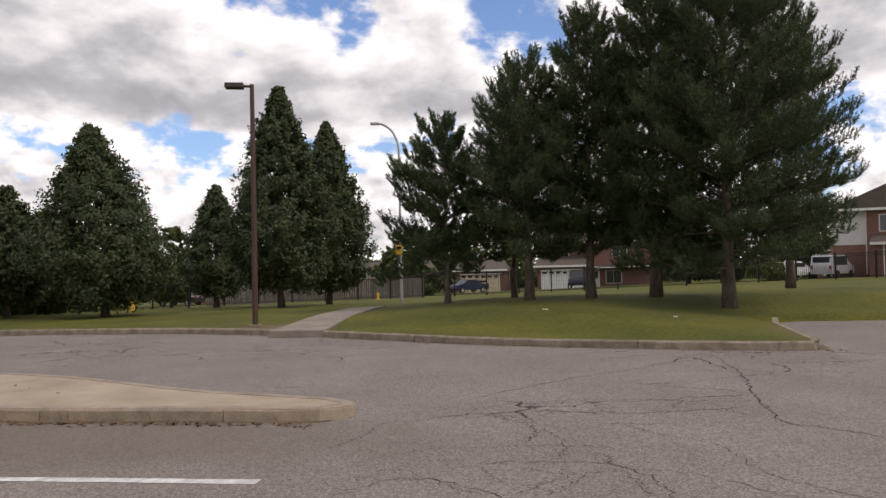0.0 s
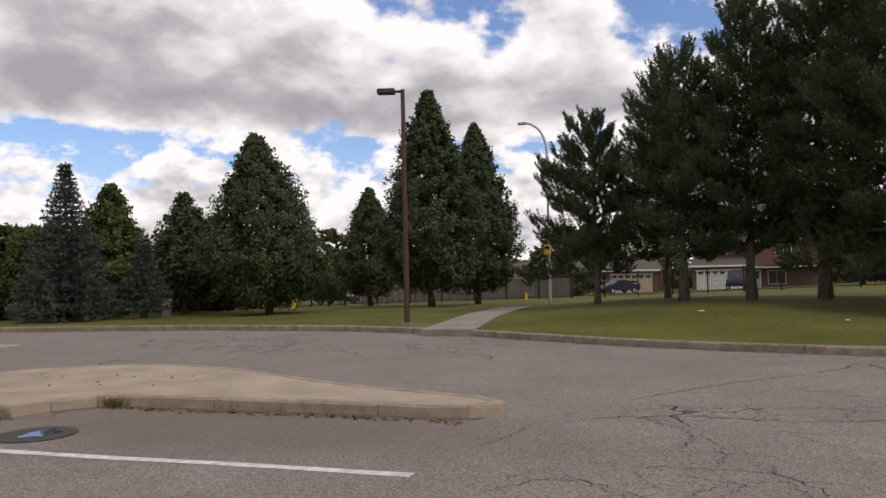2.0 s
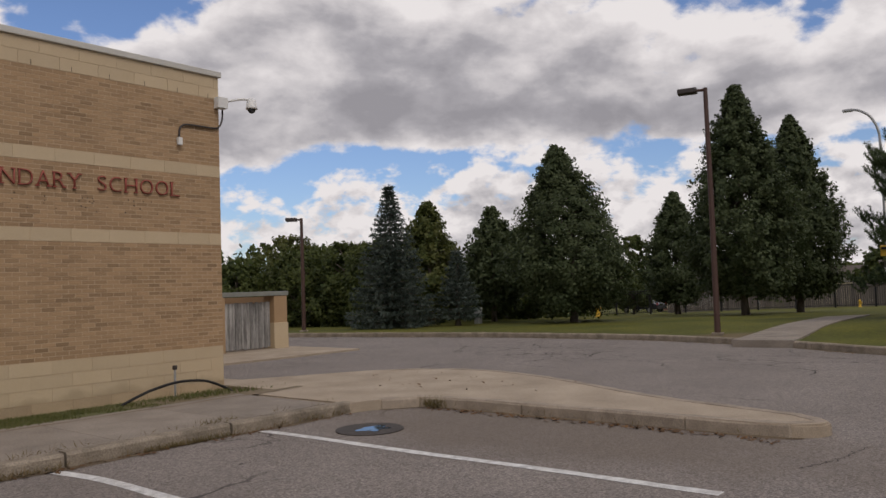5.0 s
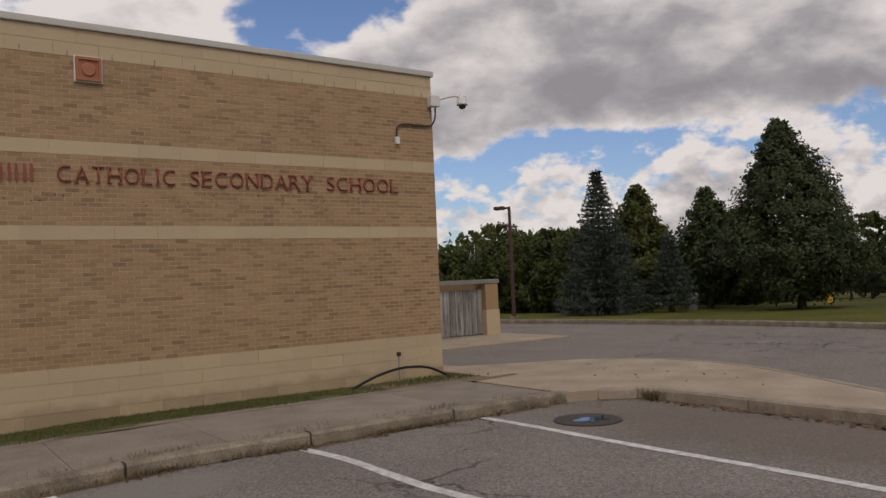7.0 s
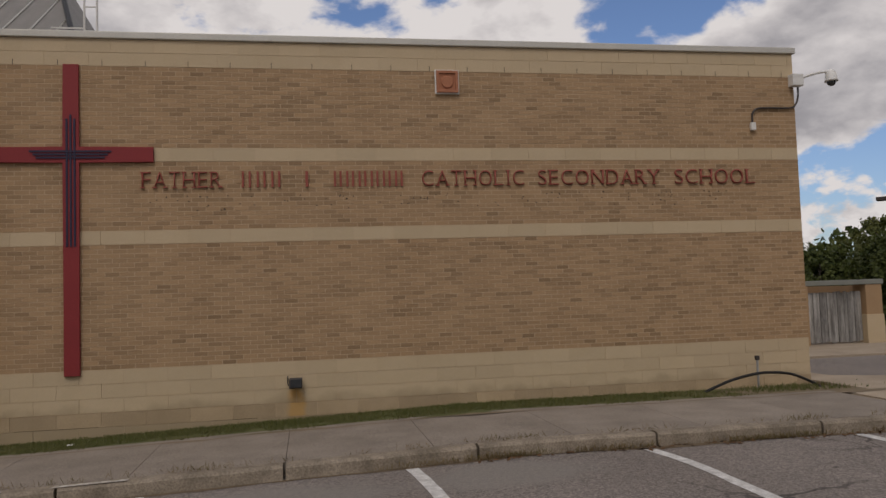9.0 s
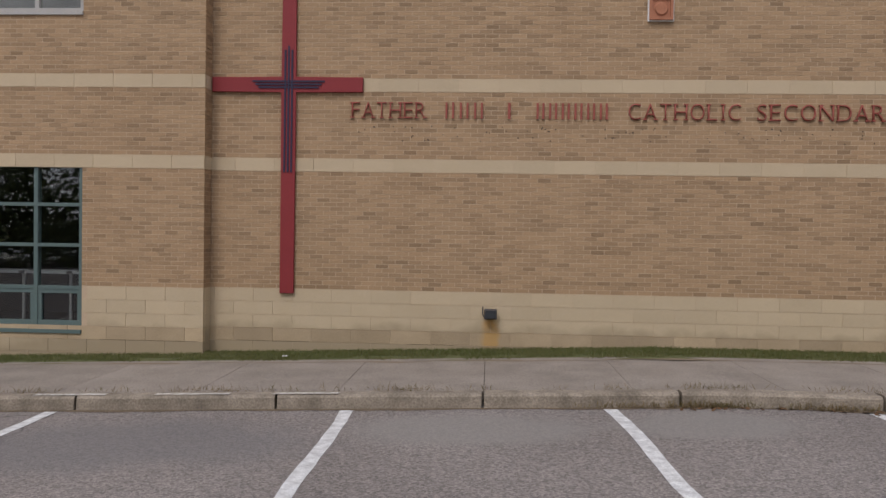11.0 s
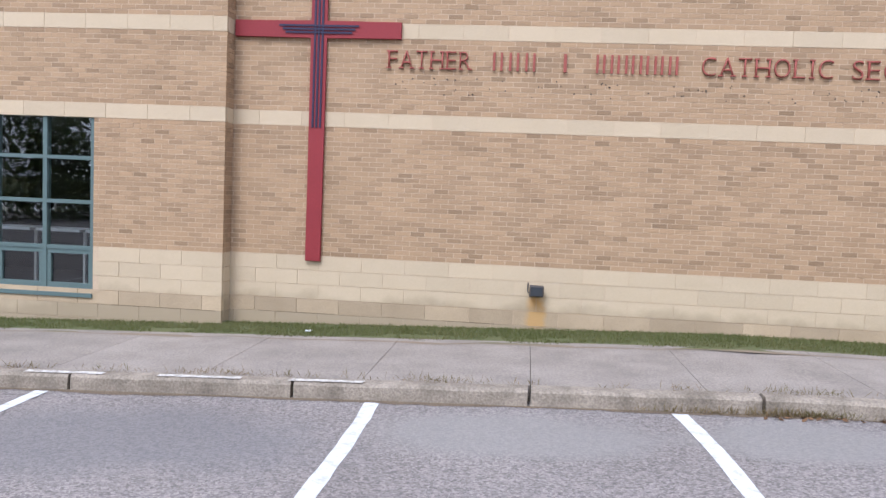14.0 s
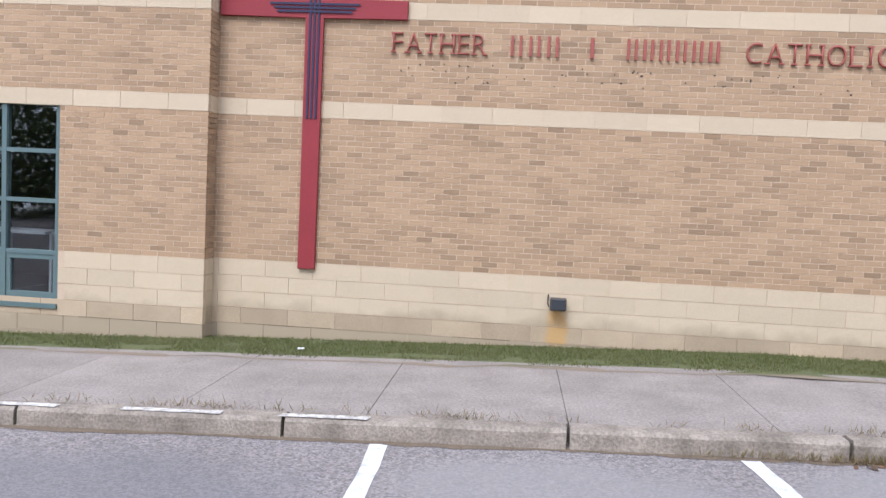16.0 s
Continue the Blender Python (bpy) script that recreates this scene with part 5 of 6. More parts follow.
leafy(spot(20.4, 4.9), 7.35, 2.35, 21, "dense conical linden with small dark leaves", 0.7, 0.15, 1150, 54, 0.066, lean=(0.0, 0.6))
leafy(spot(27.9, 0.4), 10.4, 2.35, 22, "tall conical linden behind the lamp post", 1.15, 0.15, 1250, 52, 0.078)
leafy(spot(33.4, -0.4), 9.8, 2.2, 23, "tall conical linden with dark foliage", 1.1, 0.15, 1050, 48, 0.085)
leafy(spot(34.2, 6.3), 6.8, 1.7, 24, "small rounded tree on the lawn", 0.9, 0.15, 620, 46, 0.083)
leafy(spot(50.2, 16.9), 6.2, 2.2, 25, "rounded tree by the far fence", 0.9, 0.15, 300, 40, 0.13, M_BUSH, "round")
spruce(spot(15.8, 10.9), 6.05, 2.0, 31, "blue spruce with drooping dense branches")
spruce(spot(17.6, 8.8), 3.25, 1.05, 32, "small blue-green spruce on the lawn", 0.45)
leafy(spot(20.7, 13.0), 5.8, 1.7, 33, "tree with yellowing foliage behind the spruce", 0.9, 0.14, 340, 46, 0.09, M_YELLOWLEAF)
leafy(spot(21.8, 10.0), 5.3, 1.5, 34, "conical tree with thin upper branches", 0.9, 0.14, 340, 46, 0.09)
leafy(spot(26.0, 11.0), 4.6, 2.0, 35, "dark rounded tree at the back of the lawn", 0.5, 0.14, 300, 44, 0.10, M_BUSH, "round")
leafy(spot(24.5, 16.5), 4.6, 2.2, 36, "dark rounded tree at the back of the lawn", 0.4, 0.14, 320, 44, 0.10, M_BUSH, "round")
leafy(spot(30.0, 15.0), 5.2, 2.4, 37, "dark rounded tree at the back of the lawn", 0.4, 0.14, 320, 44, 0.11, M_BUSH, "round")
leafy(spot(19.0, 17.2), 4.1, 1.9, 38, "dense green bush tree by the lot edge", 0.2, 0.12, 340, 46, 0.085, M_BUSH, "round")
leafy(spot(18.6, 14.6), 4.0, 1.5, 39, "dense green bush tree by the lot edge", 0.2, 0.12, 280, 46, 0.085, M_BUSH, "round")
leafy(spot(19.0, 20.2), 4.0, 2.0, 40, "dense green bush tree by the lot edge", 0.2, 0.12, 320, 46, 0.09, M_BUSH, "round")
leafy(spot(20.5, 23.2), 5.0, 2.0, 41, "pale green tree with thin airy foliage", 1.2, 0.12, 170, 34, 0.09, M_YELLOWLEAF, "round")
leafy(spot(18.5, 25.5), 3.5, 1.9, 42, "dense green bush tree by the lot edge", 0.2, 0.12, 280, 42, 0.10, M_BUSH, "round")
leafy(spot(18.0, 29.5), 3.3, 1.8, 43, "dense green bush tree by the lot edge", 0.2, 0.12, 280, 42, 0.10, M_BUSH, "round")
spruce((26.4, 37.2, -0.6), 4.9, 1.6, 44, "dark spruce beyond the waste enclosure", 0.3, M_PINE, 10)
spruce((28.4, 35.8, -0.6), 4.5, 1.7, 45, "dark spruce beyond the waste enclosure", 0.3, M_PINE, 10)
leafy((33.0, 30.0, -0.7), 5.2, 3.0, 46, "far green tree behind the lot", 0.3, 0.14, 300, 40, 0.14, M_BUSH, "round")
leafy((27.0, 24.0, -0.5), 4.8, 2.6, 47, "far green tree behind the lot", 0.3, 0.14, 300, 40, 0.12, M_BUSH, "round")

# ---- beyond the lawn: fences, houses, cars ----
FL = catmull([(38.0, 34.0), (43.0, 20.0), (48.5, 7.0), (51.3, -3.0), (51.9, -12.0), (51.0, -22.0), (49.9, -27.2), (47.6, -34.1), (43.0, -46.0)], 6)


def iron_fence(line):
    pts = [Vector((x, y, 0)) for x, y in line]
    s, posts = 0.0, [pts[0]]
    for a, b in zip(pts, pts[1:]):
        d = (b - a).length
        while s + d >= 2.45:
            u = (2.45 - s) / d
            a = a.lerp(b, u)
            d = (b - a).length
            posts.append(a)
            s = 0.0
        s += d
    for a, b in zip(posts, posts[1:]):
        za, zb = lawn_z(a.x, a.y), lawn_z(b.x, b.y)
        f = empty("iron_fence", (a.x, a.y, za), "black iron fence panel of thin upright bars", "fence", "iron fence panels")
        d = b - a
        dz = zb - za
        boxed("post", (-0.055, -0.055, -0.2, 0.055, 0.055, 1.85), M_BLACK, f)
        for h in (0.15, 1.55, 1.72):
            bm = bmesh.new()
            tube(bm, [(0, 0, h), (d.x, d.y, h + dz)], 0.024, 4)
            part("rail", bm, M_BLACK, f)
        bm = bmesh.new()
        for k in range(1, 19):
            u = k / 19
            tube(bm, [(d.x * u, d.y * u, 0.1 + dz * u), (d.x * u, d.y * u, 1.72 + dz * u)], 0.015, 3, cap=False)
        tagged(part("bar_infill", bm, M_BLACK, f), kind="stuff")


iron_fence(FL)

# wooden board fence
WF = [(54.5, -2.4), (53.6, 1.5), (52.4, 5.5), (50.8, 9.5), (49.0, 13.5)]
for (x0, y0), (x1, y1) in zip(WF, WF[1:]):
    f = empty("board_fence", (x0, y0, lawn_z(x0, y0) - 0.05), "weathered grey wooden board fence section", "fence", "board fence sections")
    boxed("post", (-0.07, -0.07, -0.2, 0.07, 0.07, 1.75), M_FENCEWOOD, f)
    L = math.hypot(x1 - x0, y1 - y0)
    n = int(L / 0.16)
    ang = math.degrees(math.atan2(y1 - y0, x1 - x0))
    me = brick_mesh(0.15, 1.65, 0.02)
    me.materials.append(M_FENCEWOOD)
    for k in range(n):
        o = new("board", me)
        u = k / n
        o.parent = f
        o.matrix_basis = pose((x1 - x0) * u, (y1 - y0) * u, 0.0 + (lawn_z(x1, y1) - lawn_z(x0, y0)) * u + random.uniform(-0.015, 0.015), 0, 0, ang)


def house_window(parent, x, z, w, h, y=-0.001):
    wn_ = part_box("window", (x - w / 2, y - 0.05, z, x + w / 2, y, z + h), M_TRIM, parent)
    part_box("pane", (x - w / 2 + 0.07, y - 0.06, z + 0.07, x - 0.03, y - 0.051, z + h - 0.07), M_PANE, wn_)
    part_box("pane", (x + 0.03, y - 0.06, z + 0.07, x + w / 2 - 0.07, y - 0.051, z + h - 0.07), M_PANE, wn_)


def part_box(name, dims, mat, parent, bevel=0.0):
    return boxed(name, dims, mat, parent, "", bevel)


def gable(parent, x0, x1, y0, y1, z, rise, over=0.4, along="x"):
    bm = bmesh.new()
    x0, x1, y0, y1 = x0 - over, x1 + over, y0 - over, y1 + over
    if along == "x":
        ym = (y0 + y1) / 2
        pts = [(x0, y0, z), (x1, y0, z), (x1, y1, z), (x0, y1, z), (x0 + rise * 0.6, ym, z + rise), (x1 - rise * 0.6, ym, z + rise)]
        fs = [(0, 1, 5, 4), (2, 3, 4, 5), (0, 4, 3), (1, 2, 5), (3, 2, 1, 0)]
    else:
        xm = (x0 + x1) / 2
        pts = [(x0, y0, z), (x1, y0, z), (x1, y1, z), (x0, y1, z), (xm, y0, z + rise), (xm, y1, z + rise)]
        fs = [(0, 4, 5, 3), (1, 2, 5, 4), (0, 1, 4), (2, 3, 5), (3, 2, 1, 0)]
    vs = [bm.verts.new(p) for p in pts]
    for f in fs:
        bm.faces.new([vs[i] for i in f])
    r = part("roof", bm, M_SHINGLE, parent)
    part_box("eave_trim", (x0, y0 - 0.05, z - 0.18, x1, y0 + 0.02, z + 0.02), M_TRIM, parent)
    return r


def house(at, rz, wide, deep, storeys, door_mat, label, wall_mat=None, garage=True, porch=True, upper=None):
    """A house whose street front lies along its own x axis, facing its -y."""
    h = empty("house", at, label, "house", "houses across the street", rz=rz)
    wall_mat = wall_mat or M_REDBRICK
    gz = 2.75
    part_box("garage_wall", (0, 0, -1.0, 5.6, deep, gz), wall_mat, h)
    gable(h, 0, 5.6, 0, deep * 0.6, gz, 1.3, 0.4, "x")
    if garage:
        g = part_box("garage_door", (0.45, -0.05, 0.0, 5.1, -0.003, 2.2), door_mat, h)
        for k in range(1, 4):
            part_box("door_groove", (0.5, -0.056, 0.55 * k, 5.05, -0.0505, 0.55 * k + 0.025), M_JOINT, g)
        for k in range(6):
            part_box("door_light", (0.6 + 0.76 * k, -0.058, 1.82, 1.1 + 0.76 * k, -0.0515, 2.05), M_PANE, g)
        part_box("door_trim", (0.3, -0.07, 2.2, 5.25, -0.004, 2.33), M_TRIM, h)
    if wide > 6:
        top = 2.75 if storeys == 1 else 5.4
        part_box("main_wall", (5.603, 1.2, -1.0, wide, deep, top), wall_mat, h)
        if storeys == 2:
            part_box("upper_wall", (0.2, 2.2, gz + 0.9, 5.6, deep, top), upper or wall_mat, h)
            gable(h, 0.2, wide, 1.4, deep, top, 2.2, 0.45)
            house_window(h, 2.8, 3.75, 1.7, 1.15, 2.19)
            house_window(h, (5.6 + wide) / 2, 3.6, 1.7, 1.25, 1.19)
        else:
            gable(h, 5.6, wide, 1.2, deep, top, 1.8, 0.45)
        part_box("front_door", (6.1, 1.14, 0.15, 7.05, 1.197, 2.2), M_WHITEDOOR, h)
        part_box("door_pane", (6.35, 1.12, 1.2, 6.8, 1.139, 2.0), M_PANE, h)
        house_window(h, 8.6, 0.6, 1.8, 1.5, 1.197)
        if porch:
            part_box("porch_roof", (5.6, -0.3, 2.45, wide, 1.2, 2.75), M_SHINGLE, h)
            part_box("porch_trim", (5.6, -0.33, 2.38, wide, -0.28, 2.56), M_TRIM, h)
            part_box("porch_post", (wide - 0.25, -0.25, -0.2, wide - 0.1, -0.1, 2.45), M_TRIM, h)
            part_box("porch_step", (5.65, -0.4, -0.3, wide, 1.15, 0.12), M_WALK, h)
    return h


house((83.6, -2.0, -1.30), -92, 5.62, 9, 1, M_CREAMDOOR, "red brick garage house with cream door", porch=False)
house((82.0, -11.4, -1.0), -92, 13.0, 9, 2, M_WHITEDOOR, "two-storey red brick house with white garage door and porch")
house((84.0, 12.5, -1.4), -88, 11.0, 9, 1, M_CREAMDOOR, "low house with pale siding behind the board fence", wall_mat=M_SIDING)
house((80.0, 28.0, -1.6), -80, 11.0, 9, 1, M_CREAMDOOR, "low red brick house with cream garage door")
house((79.4, -41.0, 0.1), -105, 5.62, 8, 1, M_WHITEDOOR, "brick house with brown roof beyond the driveway", porch=False)


def corner_house():
    h = empty("house", (59.9, -35.7, 0.3), "two-storey house with pale siding and red brick wing", "house", "houses across the street", rz=-108)
    part_box("lower_wall", (0, 0, -0.6, 2.5, 9, 2.6), M_REDBRICK, h)
    part_box("siding_wall", (-0.02, -0.02, 2.6, 2.5, 9, 5.3), M_SIDING, h)
    part_box("wing_wall", (2.503, -1.5, -0.6, 11, 8, 2.7), M_REDBRICK, h)
    part_box("upper_wall", (2.503, -0.3, 2.7, 11, 8, 5.5), M_REDBRICK, h)
    part_box("downpipe", (2.38, -0.12, 0.2, 2.48, -0.021, 5.2), M_TRIM, h)
    part_box("downpipe", (3.5, -1.6, 0.0, 3.58, -1.503, 2.6), M_TRIM, h)
    house_window(h, 4.1, 3.6, 1.5, 1.4, -0.303)
    g = part_box("garage_door", (5.0, -1.56, -0.1, 9.6, -1.503, 2.1), M_SHINGLE, h)
    for k in range(1, 4):
        part_box("door_groove", (5.05, -1.567, 0.5 * k, 9.55, -1.5605, 0.5 * k + 0.03), M_BLACK, g)
    gable(h, 2.9, 11, -1.5, 1.5, 2.72, 0.7, 0.35)
    gable(h, 0, 11, -0.3, 8.5, 5.5, 2.6, 0.4, "y")
    part_box("chimney", (5.2, 3.6, 6.0, 5.35, 3.75, 8.8), M_GALV, h)


corner_house()


def car(at, rz, paint, label, kind="sedan", s=1.0):
    c = empty("parked_car", at, label, "car", "parked cars", rz=rz)
    L, W = 4.4 * s, 1.74 * s
    prof = {"sedan": [(-2.2, 0.35), (-2.2, 0.78), (-1.7, 0.95), (-1.25, 1.0), (-0.75, 1.42), (0.55, 1.44), (1.2, 1.0), (2.05, 0.86), (2.2, 0.6), (2.2, 0.35)],
            "van": [(-2.25, 0.35), (-2.25, 1.0), (-2.1, 1.72), (-1.7, 1.84), (0.6, 1.84), (1.35, 1.15), (2.1, 1.0), (2.25, 0.7), (2.25, 0.35)],
            "hatch": [(-1.95, 0.35), (-1.95, 0.95), (-1.6, 1.45), (0.4, 1.5), (1.15, 1.02), (1.9, 0.88), (2.0, 0.6), (2.0, 0.35)]}[kind]
    bm = bmesh.new()
    n = len(prof)
    rows = []
    for y, inset in ((-W / 2, 0.0), (W / 2, 0.0)):
        rows.append([bm.verts.new((x * s, y * (1 - 0.10 * max(0, z - 0.95) / 0.5), z * s)) for x, z in prof])
    for i in range(n):
        bm.faces.new((rows[0][i], rows[0][(i + 1) % n], rows[1][(i + 1) % n], rows[1][i]))
    bm.faces.new(rows[0])
    bm.faces.new(rows[1])
    bmesh.ops.bevel(bm, geom=list(bm.edges), offset=0.05, segments=2, affect="EDGES")
    part("body", bm, paint, c)
    top = max(z for _, z in prof)
    for side in (-1, 1):
        x0, x1 = (-1.75, 0.75) if kind == "van" else (-1.1, 0.75)
        boxed("side_window", (x0 * s, side * W * 0.47 - 0.03, 1.05 * s, x1 * s, side * W * 0.47 + 0.03, (top - 0.12) * s), M_PANE, c)
        boxed("tail_light", (prof[1][0] * s - 0.02, side * W * 0.40 - 0.1, 0.75 * s, prof[1][0] * s + 0.05, side * W * 0.40 + 0.1, 1.0 * s), M_RED, c)
    rx = prof[2][0] if kind == "van" else prof[1][0] + 0.28
    boxed("rear_window", ((rx - 0.1) * s, -W * 0.36, 1.08 * s, (rx + 0.12) * s, W * 0.36, (top - 0.15) * s), M_PANE, c)
    for x in (-1.35, 1.35):
        for side in (-1, 1):
            bm = bmesh.new()
            tube(bm, [(x * s, side * W * 0.5 - 0.1, 0.31 * s), (x * s, side * W * 0.5 + 0.02, 0.31 * s)], 0.31 * s, 16)
            w = part("wheel", bm, M_TYRE, c)
            bm = bmesh.new()
            tube(bm, [(x * s, side * W * 0.5 - 0.03 * side, 0.31 * s), (x * s, side * (W * 0.5 + 0.03), 0.31 * s)], 0.19 * s, 12)
            part("rim", bm, M_GALV, w)
    return c


M_CARBLUE = material("dark_blue_car_paint", (0.02, 0.025, 0.06), None, 0.25, 2, 40, 0.2, 0, spec=0.6)
M_CARSILVER = material("silver_car_paint", (0.48, 0.48, 0.49), None, 0.3, 2, 40, 0.2, 0, metal=0.4)
M_CARWHITE = material("white_car_paint", (0.78, 0.78, 0.78), None, 0.3, 2, 40, 0.2, 0)
M_CARDARK = material("charcoal_car_paint", (0.025, 0.025, 0.03), None, 0.25, 2, 40, 0.2, 0, spec=0.6)
car((77.5, -3.9, lawn_z(77.5, -3.9)), 130, M_CARBLUE, "dark blue sedan parked in a driveway", "sedan")
car((72.0, -15.6, lawn_z(72.0, -15.6)), 172, M_CARDARK, "dark car parked beside the white garage", "van")
car((57.6, -34.8, lawn_z(57.6, -34.8)), -40, M_CARSILVER, "silver minivan parked across the street", "van")
car((62.2, -35.6, lawn_z(62.2, -35.6) + 0.15), -20, M_CARWHITE, "white van parked behind the minivan", "van", 1.0)
car((58.9, -32.0, lawn_z(58.9, -32.0)), -50, M_CARWHITE, "white hatchback parked across the street", "hatch")
car((63.5, 22.5, lawn_z(63.5, 22.5)), 80, M_CARDARK, "dark car parked beyond the fence", "sedan")
car((62.0, 16.5, lawn_z(62.0, 16.5)), 85, M_CARSILVER, "grey car parked beyond the fence", "hatch")

ub = empty("utility_box", (19.6, 9.3, lawn_z(19.6, 9.3)), "small pale grey utility pedestal on the lawn", "utility box")
boxed("cabinet", (-0.14, -0.12, -0.1, 0.14, 0.12, 0.62), M_GALV, ub, bevel=0.02)
boxed("cap", (-0.16, -0.14, 0.62, 0.16, 0.14, 0.70), M_WHITE, ub, bevel=0.015)

# distant trees and hedges
leafy((96.0, 4.0, -1.4), 8.5, 4.2, 61, "broad green tree behind the houses", 1.0, 0.25, 260, 40, 0.24, M_BUSH, "round", "garden_tree", "street trees")
leafy((74.0, 3.2, -0.9), 4.6, 2.6, 62, "dense garden tree by the board fence", 0.5, 0.18, 220, 40, 0.17, M_BUSH, "round", "garden_tree", "street trees")
leafy((63.5, -1.2, -0.6), 2.5, 1.4, 63, "low garden shrub behind the iron fence", 0.1, 0.1, 120, 36, 0.14, M_BUSH, "round", "garden_shrub", "street shrubs")
leafy((66.5, -25.3, 0.0), 5.6, 2.5, 64, "dark garden tree beside the street", 0.5, 0.2, 240, 40, 0.17, M_PINE, "round", "garden_tree", "street trees")
leafy((64.5, -28.2, 0.1), 4.8, 2.0, 65, "dark garden tree beside the street", 0.4, 0.2, 200, 40, 0.16, M_PINE, "round", "garden_tree", "street trees")
leafy((56.5, -30.0, 0.15), 1.6, 0.9, 66, "small leafy shrub behind the fence", 0.05, 0.06, 90, 34, 0.09, M_YELLOWLEAF, "round", "garden_shrub", "street shrubs")
leafy((98.0, -26.0, -0.9), 9.5, 5.0, 67, "broad green tree behind the houses", 1.0, 0.25, 260, 40, 0.26, M_BUSH, "round", "garden_tree", "street trees")
leafy((88.0, 20.0, -1.4), 6.5, 4.0, 68, "broad green tree behind the houses", 0.6, 0.25, 260, 40, 0.22, M_BUSH, "round", "garden_tree", "street trees")
leafy((60.0, 26.0, -1.2), 5.4, 3.0, 69, "round green tree beyond the fence", 0.6, 0.2, 240, 40, 0.18, M_BUSH, "round", "garden_tree", "street trees")
leafy((56.0, 33.0, -1.3), 5.8, 3.2, 70, "round green tree beyond the fence", 0.4, 0.2, 240, 40, 0.18, M_BUSH, "round", "garden_tree", "street trees")
leafy((47.0, 38.0, -1.2), 5.8, 3.4, 71, "round green tree beyond the fence", 0.3, 0.2, 240, 40, 0.18, M_BUSH, "round", "garden_tree", "street trees")
leafy((82.0, -44.0, 0.3), 7.0, 4.0, 72, "broad green tree behind the houses", 0.6, 0.25, 220, 40, 0.24, M_BUSH, "round", "garden_tree", "street trees")


def hedge_far(name, line, h, thick, n, size, mat, label, seed):
    """A far belt of trees and hedges: many leaves, uneven along its top."""
    rng = np.random.default_rng(seed)
    pts = np.array(catmull(line, 12))
    k = rng.integers(0, len(pts) - 1, n)
    u = rng.uniform(0, 1, (n, 1))
    base = pts[k] * (1 - u) + pts[k + 1] * u
    c = np.zeros((n, 3))
    c[:, :2] = base + rng.normal(0, thick, (n, 2))
    tops = h * (0.7 + 0.3 * np.sin(base[:, 0] * 0.31 + base[:, 1] * 0.23) + 0.18 * np.sin(base[:, 1] * 0.9 + base[:, 0] * 0.5))
    c[:, 2] = rng.uniform(0, 1, n) ** 0.8 * tops - 1.6
    d = unit(rng.normal(0, 1, (n, 3)))
    L = rng.uniform(0.7, 1.3, (n, 1)) * size
    ob = quad_cloud(name, c, d * L, unit(np.cross(d, rng.normal(0, 1, (n, 3)))) * L * 0.65, mat)
    return tagged(ob, label, "hedge", kind="stuff")


hedge_far("far_trees", [(30, 60), (60, 48), (85, 40), (100, 25), (106, 0), (106, -30), (95, -60), (60, -80)], 7.4, 1.8, 34000, 0.42, M_BUSH, "far belt of green trees behind the houses", 5)
hedge_far("trees_across_lot", [(-45, -42), (-25, -46), (-5, -44), (15, -50), (40, -58)], 10.0, 2.2, 42000, 0.22, M_BUSH, "belt of trees across the parking lot", 8)
hedge_far("hedge", [(11.0, 42.0), (18, 36.0), (24, 30.0), (28, 24.0), (33, 19.0), (38, 14.5)], 3.9, 0.9, 22000, 0.15, M_BUSH, "dense dark hedge along the back of the lawn", 6)

# ---- grass, weeds and litter ----


def blades(name, xy, zfun, lo, hi, width, mat, label, seed, lean=0.35):
    rng = np.random.default_rng(seed)
    n = len(xy)
    base = np.array([(x, y, zfun(x, y)) for x, y in xy])
    d = unit(np.stack([rng.normal(0, lean, n), rng.normal(0, lean, n), np.ones(n)], 1))
    L = rng.uniform(lo, hi, (n, 1)) / 2
    a = rng.uniform(0, 6.283, n)
    V = np.stack([np.cos(a), np.sin(a), np.zeros(n)], 1) * width
    ob = quad_cloud(name, base + d * L * 0.92, d * L, V, mat)
    return tagged(ob, label, "grass", kind="stuff")


rg = np.random.default_rng(9)


def verge_z(x, y):
    return lot_z(x) + 0.06 + 0.075 * min(1.0, max(0.0, -y / 1.3))


gx = -1.9 - 17.3 * rg.uniform(0, 1, 42000)
gy = -0.03 - 1.45 * rg.uniform(0, 1, 42000) ** 1.1
keep = [(x, y) for x, y in zip(gx, gy) if not (x < XL and y > YP - 0.02) and y > -1.40 + 0.30 * noise.noise(Vector((x * 1.1, 0.3, 0))) + 0.16 * noise.noise(Vector((x * 5.0, 7.3, 0))) and noise.noise(Vector((x * 2.2, y * 2.2, 5.0))) > -0.28 - 0.25 * (y + 1.0 > 0) and (x < -2.6 or rg.uniform() < 0.5)]
blades("verge_grass", keep, verge_z, 0.018, 0.060, 0.0045, M_BLADE, "thick green grass strip along the school wall", 1)
cx = [(rg.normal(-0.9, 0.5), rg.uniform(-1.2, -0.25)) for _ in range(750)]
blades("corner_weeds", [(x, y) for x, y in cx if x < 0.6], verge_z, 0.04, 0.12, 0.006, M_BLADE, "patchy weeds at the foot of the corner", 2)

